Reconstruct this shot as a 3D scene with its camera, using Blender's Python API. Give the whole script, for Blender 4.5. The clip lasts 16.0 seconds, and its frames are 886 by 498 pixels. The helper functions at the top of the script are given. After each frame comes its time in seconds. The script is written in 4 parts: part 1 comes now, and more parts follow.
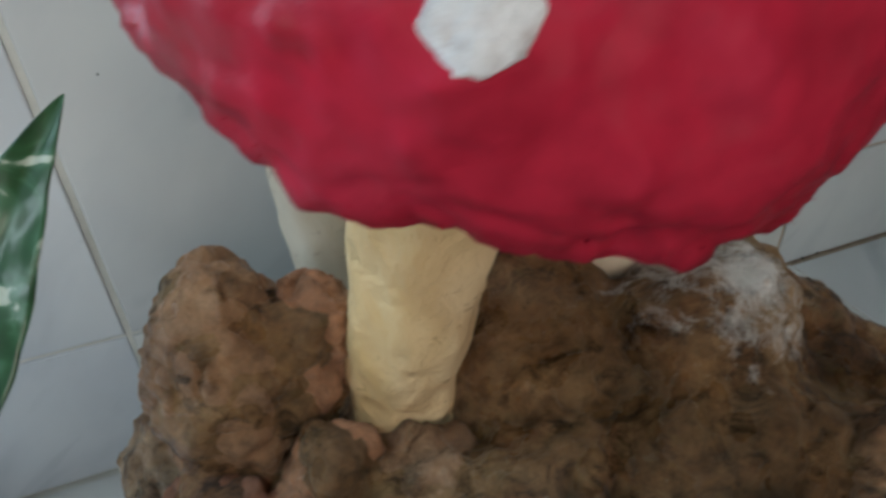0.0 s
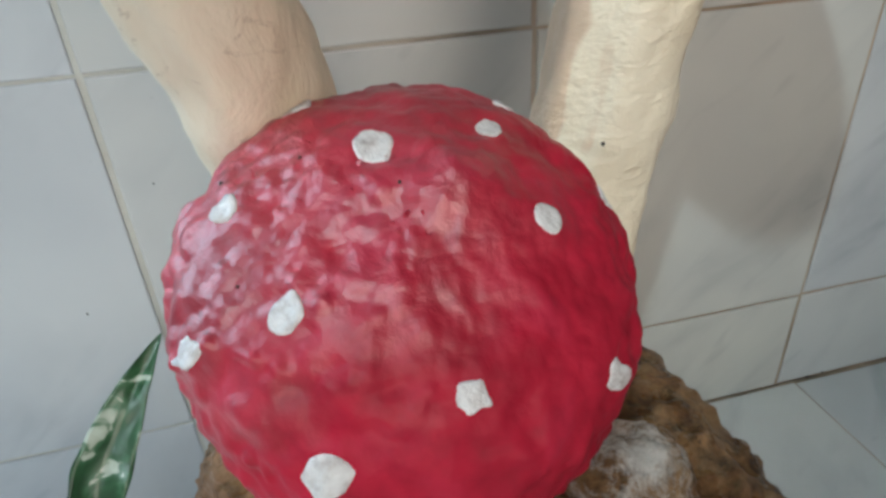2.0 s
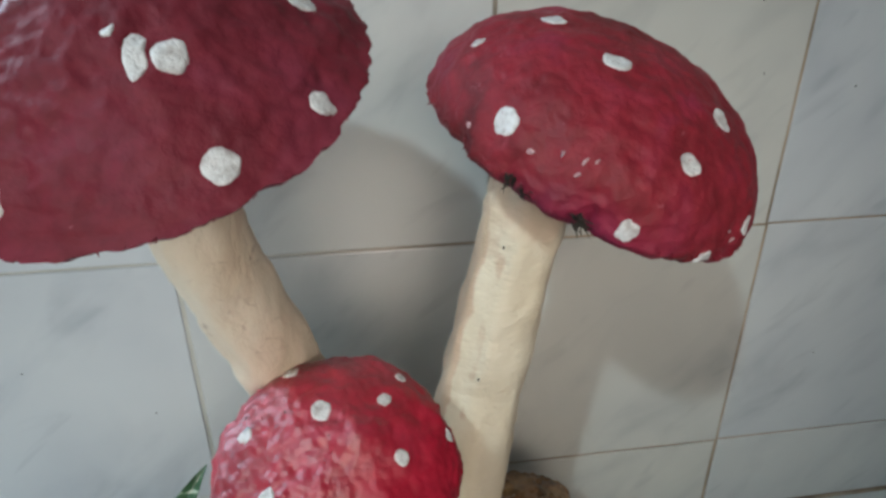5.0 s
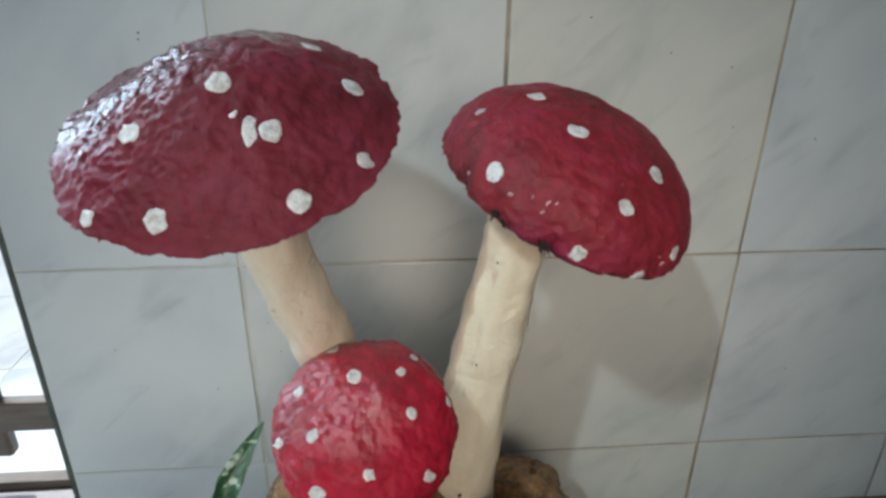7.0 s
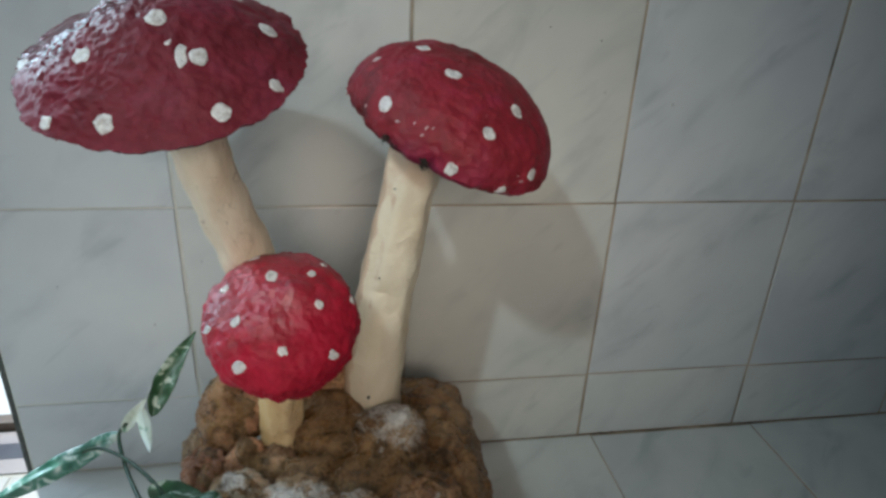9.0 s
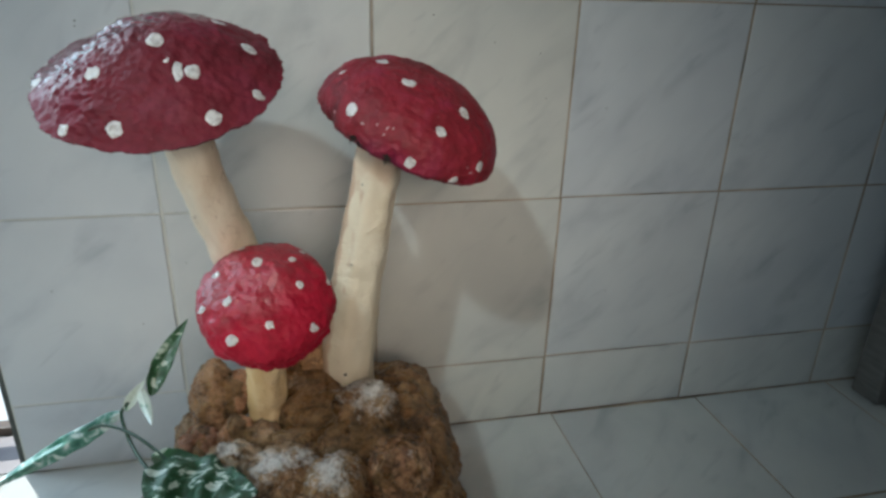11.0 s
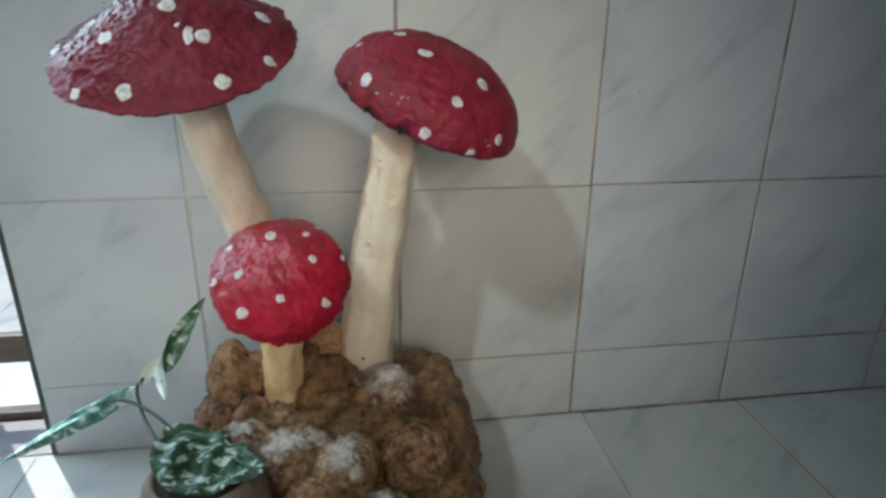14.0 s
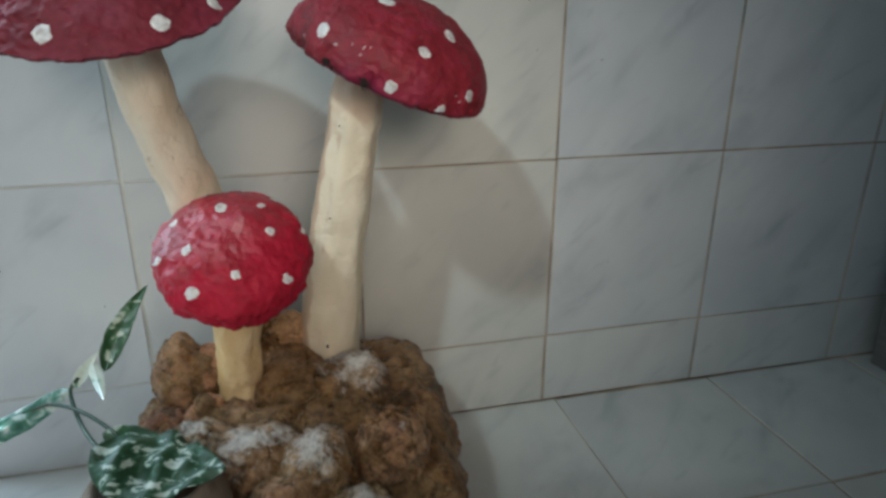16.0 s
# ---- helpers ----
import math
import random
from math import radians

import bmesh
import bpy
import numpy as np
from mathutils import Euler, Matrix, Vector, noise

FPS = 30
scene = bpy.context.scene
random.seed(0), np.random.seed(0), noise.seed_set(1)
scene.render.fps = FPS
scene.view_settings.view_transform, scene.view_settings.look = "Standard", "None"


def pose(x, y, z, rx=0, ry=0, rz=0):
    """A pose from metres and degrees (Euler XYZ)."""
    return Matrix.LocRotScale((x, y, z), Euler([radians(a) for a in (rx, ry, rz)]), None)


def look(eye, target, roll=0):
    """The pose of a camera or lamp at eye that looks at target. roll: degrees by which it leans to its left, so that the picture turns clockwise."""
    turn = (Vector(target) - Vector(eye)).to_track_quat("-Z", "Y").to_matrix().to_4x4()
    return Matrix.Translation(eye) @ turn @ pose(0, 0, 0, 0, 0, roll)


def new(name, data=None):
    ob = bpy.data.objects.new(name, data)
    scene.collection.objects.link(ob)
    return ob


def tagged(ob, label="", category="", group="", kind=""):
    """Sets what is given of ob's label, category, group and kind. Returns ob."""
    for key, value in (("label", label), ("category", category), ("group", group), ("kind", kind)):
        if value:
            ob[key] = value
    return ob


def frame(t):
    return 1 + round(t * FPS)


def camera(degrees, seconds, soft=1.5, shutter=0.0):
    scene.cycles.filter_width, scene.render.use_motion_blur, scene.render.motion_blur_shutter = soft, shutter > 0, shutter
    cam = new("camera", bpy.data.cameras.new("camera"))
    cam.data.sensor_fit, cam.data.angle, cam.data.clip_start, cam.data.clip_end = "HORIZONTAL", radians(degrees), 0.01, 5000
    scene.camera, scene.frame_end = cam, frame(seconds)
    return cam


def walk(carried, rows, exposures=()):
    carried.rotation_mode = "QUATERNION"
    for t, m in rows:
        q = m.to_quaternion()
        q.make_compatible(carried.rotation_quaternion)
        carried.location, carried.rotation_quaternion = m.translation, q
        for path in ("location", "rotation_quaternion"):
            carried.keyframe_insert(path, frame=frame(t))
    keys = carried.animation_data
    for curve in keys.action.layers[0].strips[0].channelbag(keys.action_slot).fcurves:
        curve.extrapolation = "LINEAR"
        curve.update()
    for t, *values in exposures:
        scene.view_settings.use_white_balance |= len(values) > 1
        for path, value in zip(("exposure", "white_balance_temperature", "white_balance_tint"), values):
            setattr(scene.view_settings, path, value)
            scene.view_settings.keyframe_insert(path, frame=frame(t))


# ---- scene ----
cam = camera(69.4, 16.0, soft=2.9, shutter=0.4)
PATH = [
    (0, (0.0915, -0.3905, 0.4096), (0.2306, -0.003, 0.131), -2.75),
    (0.3, (0.1094, -0.3943, 0.4188), (0.2459, -0.0091, 0.1363), -1.54),
    (0.5, (0.115, -0.3962, 0.4257), (0.2466, -0.0054, 0.1506), -1.97),
    (1, (0.1197, -0.4153, 0.4615), (0.2324, -0.0089, 0.1925), -3.60),
    (1.5, (0.1259, -0.4334, 0.4982), (0.2225, -0.0169, 0.2398), -4.41),
    (2, (0.1247, -0.4403, 0.5156), (0.22, -0.0206, 0.2631), -3.25),
    (2.5, (0.1339, -0.4467, 0.5363), (0.2267, -0.0227, 0.2869), -2.58),
    (3, (0.1414, -0.4654, 0.5671), (0.2273, -0.033, 0.3272), -3.14),
    (3.5, (0.1484, -0.4932, 0.6045), (0.229, -0.0567, 0.3706), -1.68),
    (4, (0.1572, -0.5328, 0.6366), (0.2329, -0.0891, 0.4154), -0.62),
    (4.5, (0.1603, -0.5581, 0.6612), (0.236, -0.1142, 0.4422), -0.02),
    (5, (0.1712, -0.5632, 0.6876), (0.237, -0.1164, 0.4707), -0.20),
    (7.5, (0.1768, -0.7283, 0.7423), (0.2141, -0.2746, 0.5388), 0.73),
    (8, (0.1706, -0.7709, 0.7354), (0.2123, -0.3208, 0.5251), 0.16),
    (8.5, (0.202, -0.7958, 0.7193), (0.2682, -0.3466, 0.5072), 1.74),
    (9, (0.2058, -0.8162, 0.7191), (0.2865, -0.365, 0.5163), 2.87),
    (11.5, (0.1937, -0.9251, 0.7226), (0.3043, -0.4729, 0.5392), 2.00),
    (12, (0.1983, -0.9019, 0.7165), (0.3068, -0.4478, 0.5397), 3.66),
    (12.5, (0.2107, -0.9022, 0.7008), (0.3152, -0.4467, 0.5228), 4.56),
    (13, (0.2159, -0.9179, 0.6969), (0.3154, -0.4594, 0.5239), 2.84),
    (13.5, (0.2259, -0.9162, 0.6833), (0.3099, -0.4561, 0.5075), 1.04),
    (14, (0.2258, -0.9167, 0.6777), (0.2975, -0.4549, 0.499), 0.71),
    (14.5, (0.2354, -0.9083, 0.6727), (0.3152, -0.4485, 0.4955), 0.66),
    (15, (0.2619, -0.8513, 0.6628), (0.2935, -0.3855, 0.4868), 0.34),
    (15.5, (0.2587, -0.8264, 0.6319), (0.3147, -0.3613, 0.4583), -0.89),
    (16, (0.2061, -0.8754, 0.6177), (0.3202, -0.4185, 0.447), 0.10),
]
EXPOSURES = [(0, 0.14, 5800, 8), (0.5, 0.37, 5800, 8), (1, 0.58, 5800, 8), (1.5, 0.64, 5800, 7.5), (2, 0.42, 5800, 7), (3, 0.20, 5800, 7), (4, 0.19, 5800, 7), (5, 0.28, 5850, 6.5), (7.5, 0.20, 5900, 6), (8.5, 0.06, 5900, 6), (9, 0.02, 5900, 5.5), (11.5, 0.08, 5900, 5.5), (16, 0.10, 5900, 5.5)]
walk(cam, [(t, look(eye, target, roll)) for t, eye, target, roll in PATH], EXPOSURES)

# ---------------- light ----------------
SUN_ELEV, SUN_TRAVEL = radians(64), Vector((0.56, -0.83, 0)).normalized()
world = bpy.data.worlds.new("sky")
scene.world = world
world.use_nodes = True
wn = world.node_tree.nodes
sky = wn.new("ShaderNodeTexSky")
sky.sky_type, sky.sun_disc = "NISHITA", False
sky.sun_elevation = SUN_ELEV
sky.sun_rotation = math.atan2(-SUN_TRAVEL.x, -SUN_TRAVEL.y)
world.node_tree.links.new(sky.outputs[0], wn["Background"].inputs[0])
wn["Background"].inputs[1].default_value = 0.12

sun = new("sun", bpy.data.lights.new("sun", "SUN"))
sun.data.energy, sun.data.angle, sun.data.color = 4.0, radians(0.5), (1.0, 0.95, 0.87)
ray = SUN_TRAVEL * math.cos(SUN_ELEV) - Vector((0, 0, math.sin(SUN_ELEV)))
sun.matrix_world = look(-ray * 8, (0, 0, 0))


def area_lamp(at, to, w, h, power, colour, spread):
    """Area lamp: the doorway's sky light and the lamps added behind the camera."""
    lamp = new("area_light", bpy.data.lights.new("area_light", "AREA"))
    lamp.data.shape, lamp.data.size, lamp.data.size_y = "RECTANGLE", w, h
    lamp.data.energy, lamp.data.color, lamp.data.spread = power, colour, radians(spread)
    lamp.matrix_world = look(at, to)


# lamps behind the camera; the openings cut for them are made up
LAMP_B, FILL_C = (-0.68, 2.08), (0.30, 0.95)
# placed from the direction of the shadows on the tiled wall
area_lamp((LAMP_B[0], -1.56, LAMP_B[1]), (0.29, -0.1, 0.42), 0.085, 0.085, 0.60, (0.86, 0.99, 0.97), 35)
area_lamp((-0.68, 0.16, 1.04), (-0.20, -0.9, 0.60), 0.34, 1.30, 14.5, (0.74, 0.90, 1.0), 160)
# added warm fill with no known source
area_lamp((FILL_C[0], -1.56, FILL_C[1]), (0.30, -0.1, 0.43), 0.90, 0.46, 0.75, (1.0, 0.79, 0.61), 38)


# ---------------- materials ----------------
def material(name, rough=0.5, metal=0.0, coat=0.0):
    m = bpy.data.materials.new(name)
    m.use_nodes = True
    b = m.node_tree.nodes["Principled BSDF"]
    b.inputs["Roughness"].default_value = rough
    b.inputs["Metallic"].default_value = metal
    b.inputs["Coat Weight"].default_value = coat
    b.inputs["Coat Roughness"].default_value = 0.15
    return m, m.node_tree.nodes, m.node_tree.links, b


def coords(nodes, links, scale=(1, 1, 1), spin=(0, 0, 0), per_object=0.0, kind="POINT"):
    tc = nodes.new("ShaderNodeTexCoord")
    mp = nodes.new("ShaderNodeMapping")
    mp.vector_type = kind
    mp.inputs["Scale"].default_value = scale
    mp.inputs["Rotation"].default_value = spin
    links.new(tc.outputs["Object"], mp.inputs["Vector"])
    if per_object:
        info = nodes.new("ShaderNodeObjectInfo")
        mul = nodes.new("ShaderNodeVectorMath")
        mul.operation = "SCALE"
        mul.inputs[0].default_value = (per_object, per_object * 1.7, per_object * 0.6)
        links.new(info.outputs["Random"], mul.inputs["Scale"])
        links.new(mul.outputs[0], mp.inputs["Location"])
    return mp.outputs[0]


def noise_tex(nodes, links, vec, scale, detail=4, rough=0.55, distort=0.0):
    n = nodes.new("ShaderNodeTexNoise")
    n.inputs["Scale"].default_value, n.inputs["Detail"].default_value = scale, detail
    n.inputs["Roughness"].default_value, n.inputs["Distortion"].default_value = rough, distort
    links.new(vec, n.inputs["Vector"])
    return n.outputs["Fac"]


def ramp(nodes, links, fac, stops):
    r = nodes.new("ShaderNodeValToRGB")
    r.color_ramp.elements[0].position, r.color_ramp.elements[1].position = stops[0][0], stops[-1][0]
    r.color_ramp.elements[0].color, r.color_ramp.elements[1].color = (*stops[0][1], 1), (*stops[-1][1], 1)
    for p, c in stops[1:-1]:
        r.color_ramp.elements.new(p).color = (*c, 1)
    links.new(fac, r.inputs[0])
    return r.outputs[0]


def mix(nodes, links, fac, a, b, blend="MIX"):
    n = nodes.new("ShaderNodeMix")
    n.data_type, n.blend_type = "RGBA", blend
    for sock, val in ((n.inputs[0], fac), (n.inputs[6], a), (n.inputs[7], b)):
        if isinstance(val, (int, float)):
            sock.default_value = val
        elif isinstance(val, tuple):
            sock.default_value = (*val, 1)
        else:
            links.new(val, sock)
    return n.outputs[2]


def bump(nodes, links, bsdf, height, strength, dist):
    n = nodes.new("ShaderNodeBump")
    n.inputs["Strength"].default_value, n.inputs["Distance"].default_value = strength, dist
    links.new(height, n.inputs["Height"])
    links.new(n.outputs[0], bsdf.inputs["Normal"])


def grey(v):
    return (v, v, v)


def marble_tile():
    """Glazed tile with slanting grey veins and a few smudged clouds; the object's colour gives each tile its own tone
    and the light's tint.
    """
    m, n, l, b = material("glazed_marble_tile", 0.27)
    v = coords(n, l, (1, 1, 1), (0, 0, 0), 9.0)
    cloud = noise_tex(n, l, v, 5.0, 3, 0.5)
    base = ramp(n, l, cloud, [(0.3, (0.54, 0.545, 0.54)), (0.55, (0.61, 0.61, 0.59)), (0.75, (0.65, 0.645, 0.615))])
    vs = coords(n, l, (1.0, 0.42, 1.0), (0, 0, radians(48)), 9.0, "TEXTURE")
    vein = noise_tex(n, l, vs, 6.5, 4, 0.5, 0.5)
    veins = ramp(n, l, vein, [(0.48, grey(1.0)), (0.58, (0.93, 0.935, 0.945)), (0.68, (0.80, 0.81, 0.83)), (0.76, (0.68, 0.70, 0.73))])
    col = mix(n, l, 0.75, base, veins, "MULTIPLY")
    thin = noise_tex(n, l, coords(n, l, (1.0, 0.3, 1.0), (0, 0, radians(38)), 5.0, "TEXTURE"), 11.0, 2, 0.45, 0.6)
    threads = ramp(n, l, thin, [(0.64, grey(1.0)), (0.72, (0.80, 0.81, 0.83)), (0.80, (0.72, 0.73, 0.76))])
    col = mix(n, l, 0.4, col, threads, "MULTIPLY")
    fine = noise_tex(n, l, v, 160.0, 2)
    specks = ramp(n, l, fine, [(0.74, grey(1.0)), (0.80, grey(0.82))])
    col = mix(n, l, 0.5, col, specks, "MULTIPLY")
    info = n.new("ShaderNodeObjectInfo")
    l.new(mix(n, l, 1.0, col, info.outputs["Color"], "MULTIPLY"), b.inputs["Base Color"])
    wave = noise_tex(n, l, v, 9.0, 2)
    bump(n, l, b, wave, 0.08, 0.01)
    return m


def grout():
    """Tan grout, pale in places and stained dark brown or rusty in others."""
    m, n, l, b = material("dirty_grout", 0.9)
    v = coords(n, l)
    a = noise_tex(n, l, v, 7.0, 5, 0.6)
    pale = ramp(n, l, a, [(0.32, (0.42, 0.42, 0.37)), (0.45, (0.52, 0.525, 0.48)), (0.62, (0.61, 0.615, 0.57))])
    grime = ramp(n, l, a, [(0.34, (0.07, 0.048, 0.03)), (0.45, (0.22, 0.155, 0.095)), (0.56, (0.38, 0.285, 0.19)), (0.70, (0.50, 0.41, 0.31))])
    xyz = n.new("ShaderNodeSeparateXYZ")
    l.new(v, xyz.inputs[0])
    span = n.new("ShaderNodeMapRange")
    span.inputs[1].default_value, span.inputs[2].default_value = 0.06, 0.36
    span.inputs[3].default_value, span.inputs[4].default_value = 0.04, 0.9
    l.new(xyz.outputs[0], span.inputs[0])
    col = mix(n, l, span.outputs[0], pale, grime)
    rust = ramp(n, l, noise_tex(n, l, v, 9.5, 4, 0.6), [(0.60, grey(0.0)), (0.72, grey(0.35))])
    l.new(mix(n, l, rust, col, (0.42, 0.27, 0.15)), b.inputs["Base Color"])
    bump(n, l, b, noise_tex(n, l, v, 300.0), 0.4, 0.001)
    return m


def red_paint(name, deep, light, magenta, rough, varnish_to=None, relief=0.6, shine=(0.2, 0.4), dull=0.15, wash=None, lump=85.0, detail=4, depth=0.004, calm=1.0, coat=0.0, chip_at=0.72):
    """Lumpy brushed paint; one side of a cap may carry a glossier run of varnish."""
    m, n, l, b = material(name, rough)
    v = coords(n, l)
    big = noise_tex(n, l, v, 22.0, 3, 0.5, 0.5)
    col = ramp(n, l, big, [(0.3, deep), (0.52, light), (0.72, magenta)])
    fine = noise_tex(n, l, v, 140.0, 4)
    col = mix(n, l, 0.55, col, ramp(n, l, fine, [(0.3, grey(0.60)), (0.6, grey(1.0))]), "MULTIPLY")
    if wash:
        # a second coat of another red round one place
        far = n.new("ShaderNodeVectorMath")
        far.operation = "DISTANCE"
        l.new(v, far.inputs[0])
        far.inputs[1].default_value = wash[0]
        span = n.new("ShaderNodeMapRange")
        span.inputs[1].default_value, span.inputs[2].default_value = wash[1] * 0.5, wash[1]
        span.inputs[3].default_value, span.inputs[4].default_value = 0.85, 0.0
        l.new(far.outputs["Value"], span.inputs[0])
        col = mix(n, l, span.outputs[0], col, wash[2])
    chip = noise_tex(n, l, v, 75.0, 5, 0.7)
    chips = ramp(n, l, chip, [(chip_at, grey(0.0)), (chip_at + 0.08, grey(0.6))])
    l.new(mix(n, l, chips, col, (0.42, 0.16, 0.2)), b.inputs["Base Color"])
    b.inputs["Specular IOR Level"].default_value = 0.42 if rough < 0.4 else 0.25
    skin = n.new("ShaderNodeBump")
    skin.inputs["Strength"].default_value, skin.inputs["Distance"].default_value = relief, depth
    l.new(noise_tex(n, l, v, lump, detail, 0.6, 0.3), skin.inputs["Height"])
    l.new(skin.outputs[0], b.inputs["Normal"])
    gloss = ramp(n, l, noise_tex(n, l, v, 30.0, 3), [(0.3, grey(rough - 0.06)), (0.7, grey(rough + 0.10))])
    if varnish_to is not None:
        far = n.new("ShaderNodeVectorMath")
        far.operation = "DISTANCE"
        l.new(v, far.inputs[0])
        far.inputs[1].default_value = varnish_to[:3]
        add = n.new("ShaderNodeMath")
        add.operation = "MULTIPLY_ADD"
        add.inputs[1].default_value = 0.05
        l.new(noise_tex(n, l, v, 40.0, 4), add.inputs[0])
        l.new(far.outputs["Value"], add.inputs[2])
        span = n.new("ShaderNodeMapRange")
        span.inputs[1].default_value, span.inputs[2].default_value = varnish_to[3], varnish_to[3] + 0.035
        l.new(add.outputs[0], span.inputs[0])
        gloss = mix(n, l, span.outputs[0], grey(shine[0]), gloss)
        if coat:
            l.new(ramp(n, l, span.outputs[0], [(0.0, grey(coat)), (1.0, grey(0.0))]), b.inputs["Coat Weight"])
            b.inputs["Coat Roughness"].default_value = 0.07
        l.new(ramp(n, l, span.outputs[0], [(0.0, grey(relief)), (1.0, grey(relief * calm))]), skin.inputs["Strength"])
        l.new(ramp(n, l, span.outputs[0], [(0.0, grey(shine[1])), (1.0, grey(dull))]), b.inputs["Specular IOR Level"])
    l.new(gloss, b.inputs["Roughness"])
    return m


def white_paint():
    m, n, l, b = material("white_spot_paint", 0.5)
    v = coords(n, l)
    col = ramp(n, l, noise_tex(n, l, v, 190.0, 5, 0.6), [(0.32, (0.40, 0.36, 0.34)), (0.5, (0.60, 0.585, 0.57)), (0.7, (0.70, 0.69, 0.675))])
    worn = ramp(n, l, noise_tex(n, l, v, 330.0, 3, 0.6), [(0.66, grey(0.0)), (0.74, grey(0.75))])
    l.new(mix(n, l, worn, col, (0.34, 0.16, 0.15)), b.inputs["Base Color"])
    bump(n, l, b, noise_tex(n, l, v, 240.0, 4), 0.8, 0.002)
    return m


def cream_plaster(name, a, c, dirt, amount, tan_above=None, relief=0.4, grain=0.5, bare_side=None, soft=0.1):
    m, n, l, b = material(name, 0.62)
    v = coords(n, l, (1, 1, 0.5))
    col = ramp(n, l, noise_tex(n, l, v, 26.0, 4, 0.55, 0.4), [(0.3, a), (0.7, c)])
    mark = noise_tex(n, l, coords(n, l, (1, 1, 1.8), (0.4, 0.3, 0)), 60.0, 6, 0.7, 1.6)
    marks = ramp(n, l, mark, [(amount, grey(0.0)), (amount + soft, grey(1.0))])
    col = mix(n, l, marks, col, dirt)
    if tan_above:
        # the stem turns tan above this height, with a ragged edge
        tc = n.new("ShaderNodeTexCoord")
        xyz = n.new("ShaderNodeSeparateXYZ")
        l.new(tc.outputs["Object"], xyz.inputs[0])
        add = n.new("ShaderNodeMath")
        add.operation = "MULTIPLY_ADD"
        add.inputs[1].default_value = 0.05
        l.new(noise_tex(n, l, tc.outputs["Object"], 35.0, 4), add.inputs[0])
        l.new(xyz.outputs[2], add.inputs[2])
        edge = ramp(n, l, add.outputs[0], [(tan_above + 0.018, grey(0.0)), (tan_above + 0.026, grey(1.0))])
        col = mix(n, l, edge, col, (0.66, 0.54, 0.39))
    if bare_side:
        # one flank was left unpainted
        tc = n.new("ShaderNodeTexCoord")
        turn = n.new("ShaderNodeVectorMath")
        turn.operation = "DOT_PRODUCT"
        l.new(tc.outputs["Normal"], turn.inputs[0])
        turn.inputs[1].default_value = bare_side
        add = n.new("ShaderNodeMath")
        add.operation = "MULTIPLY_ADD"
        add.inputs[1].default_value = 0.35
        l.new(noise_tex(n, l, tc.outputs["Object"], 30.0, 4), add.inputs[0])
        l.new(turn.outputs["Value"], add.inputs[2])
        edge = ramp(n, l, add.outputs[0], [(0.93, grey(0.0)), (0.99, grey(1.0))])
        col = mix(n, l, edge, col, (0.60, 0.45, 0.31))
    l.new(col, b.inputs["Base Color"])
    bump(n, l, b, noise_tex(n, l, coords(n, l, (1, 1, grain)), 75.0, 5, 0.6, 0.3), relief, 0.004)
    return m


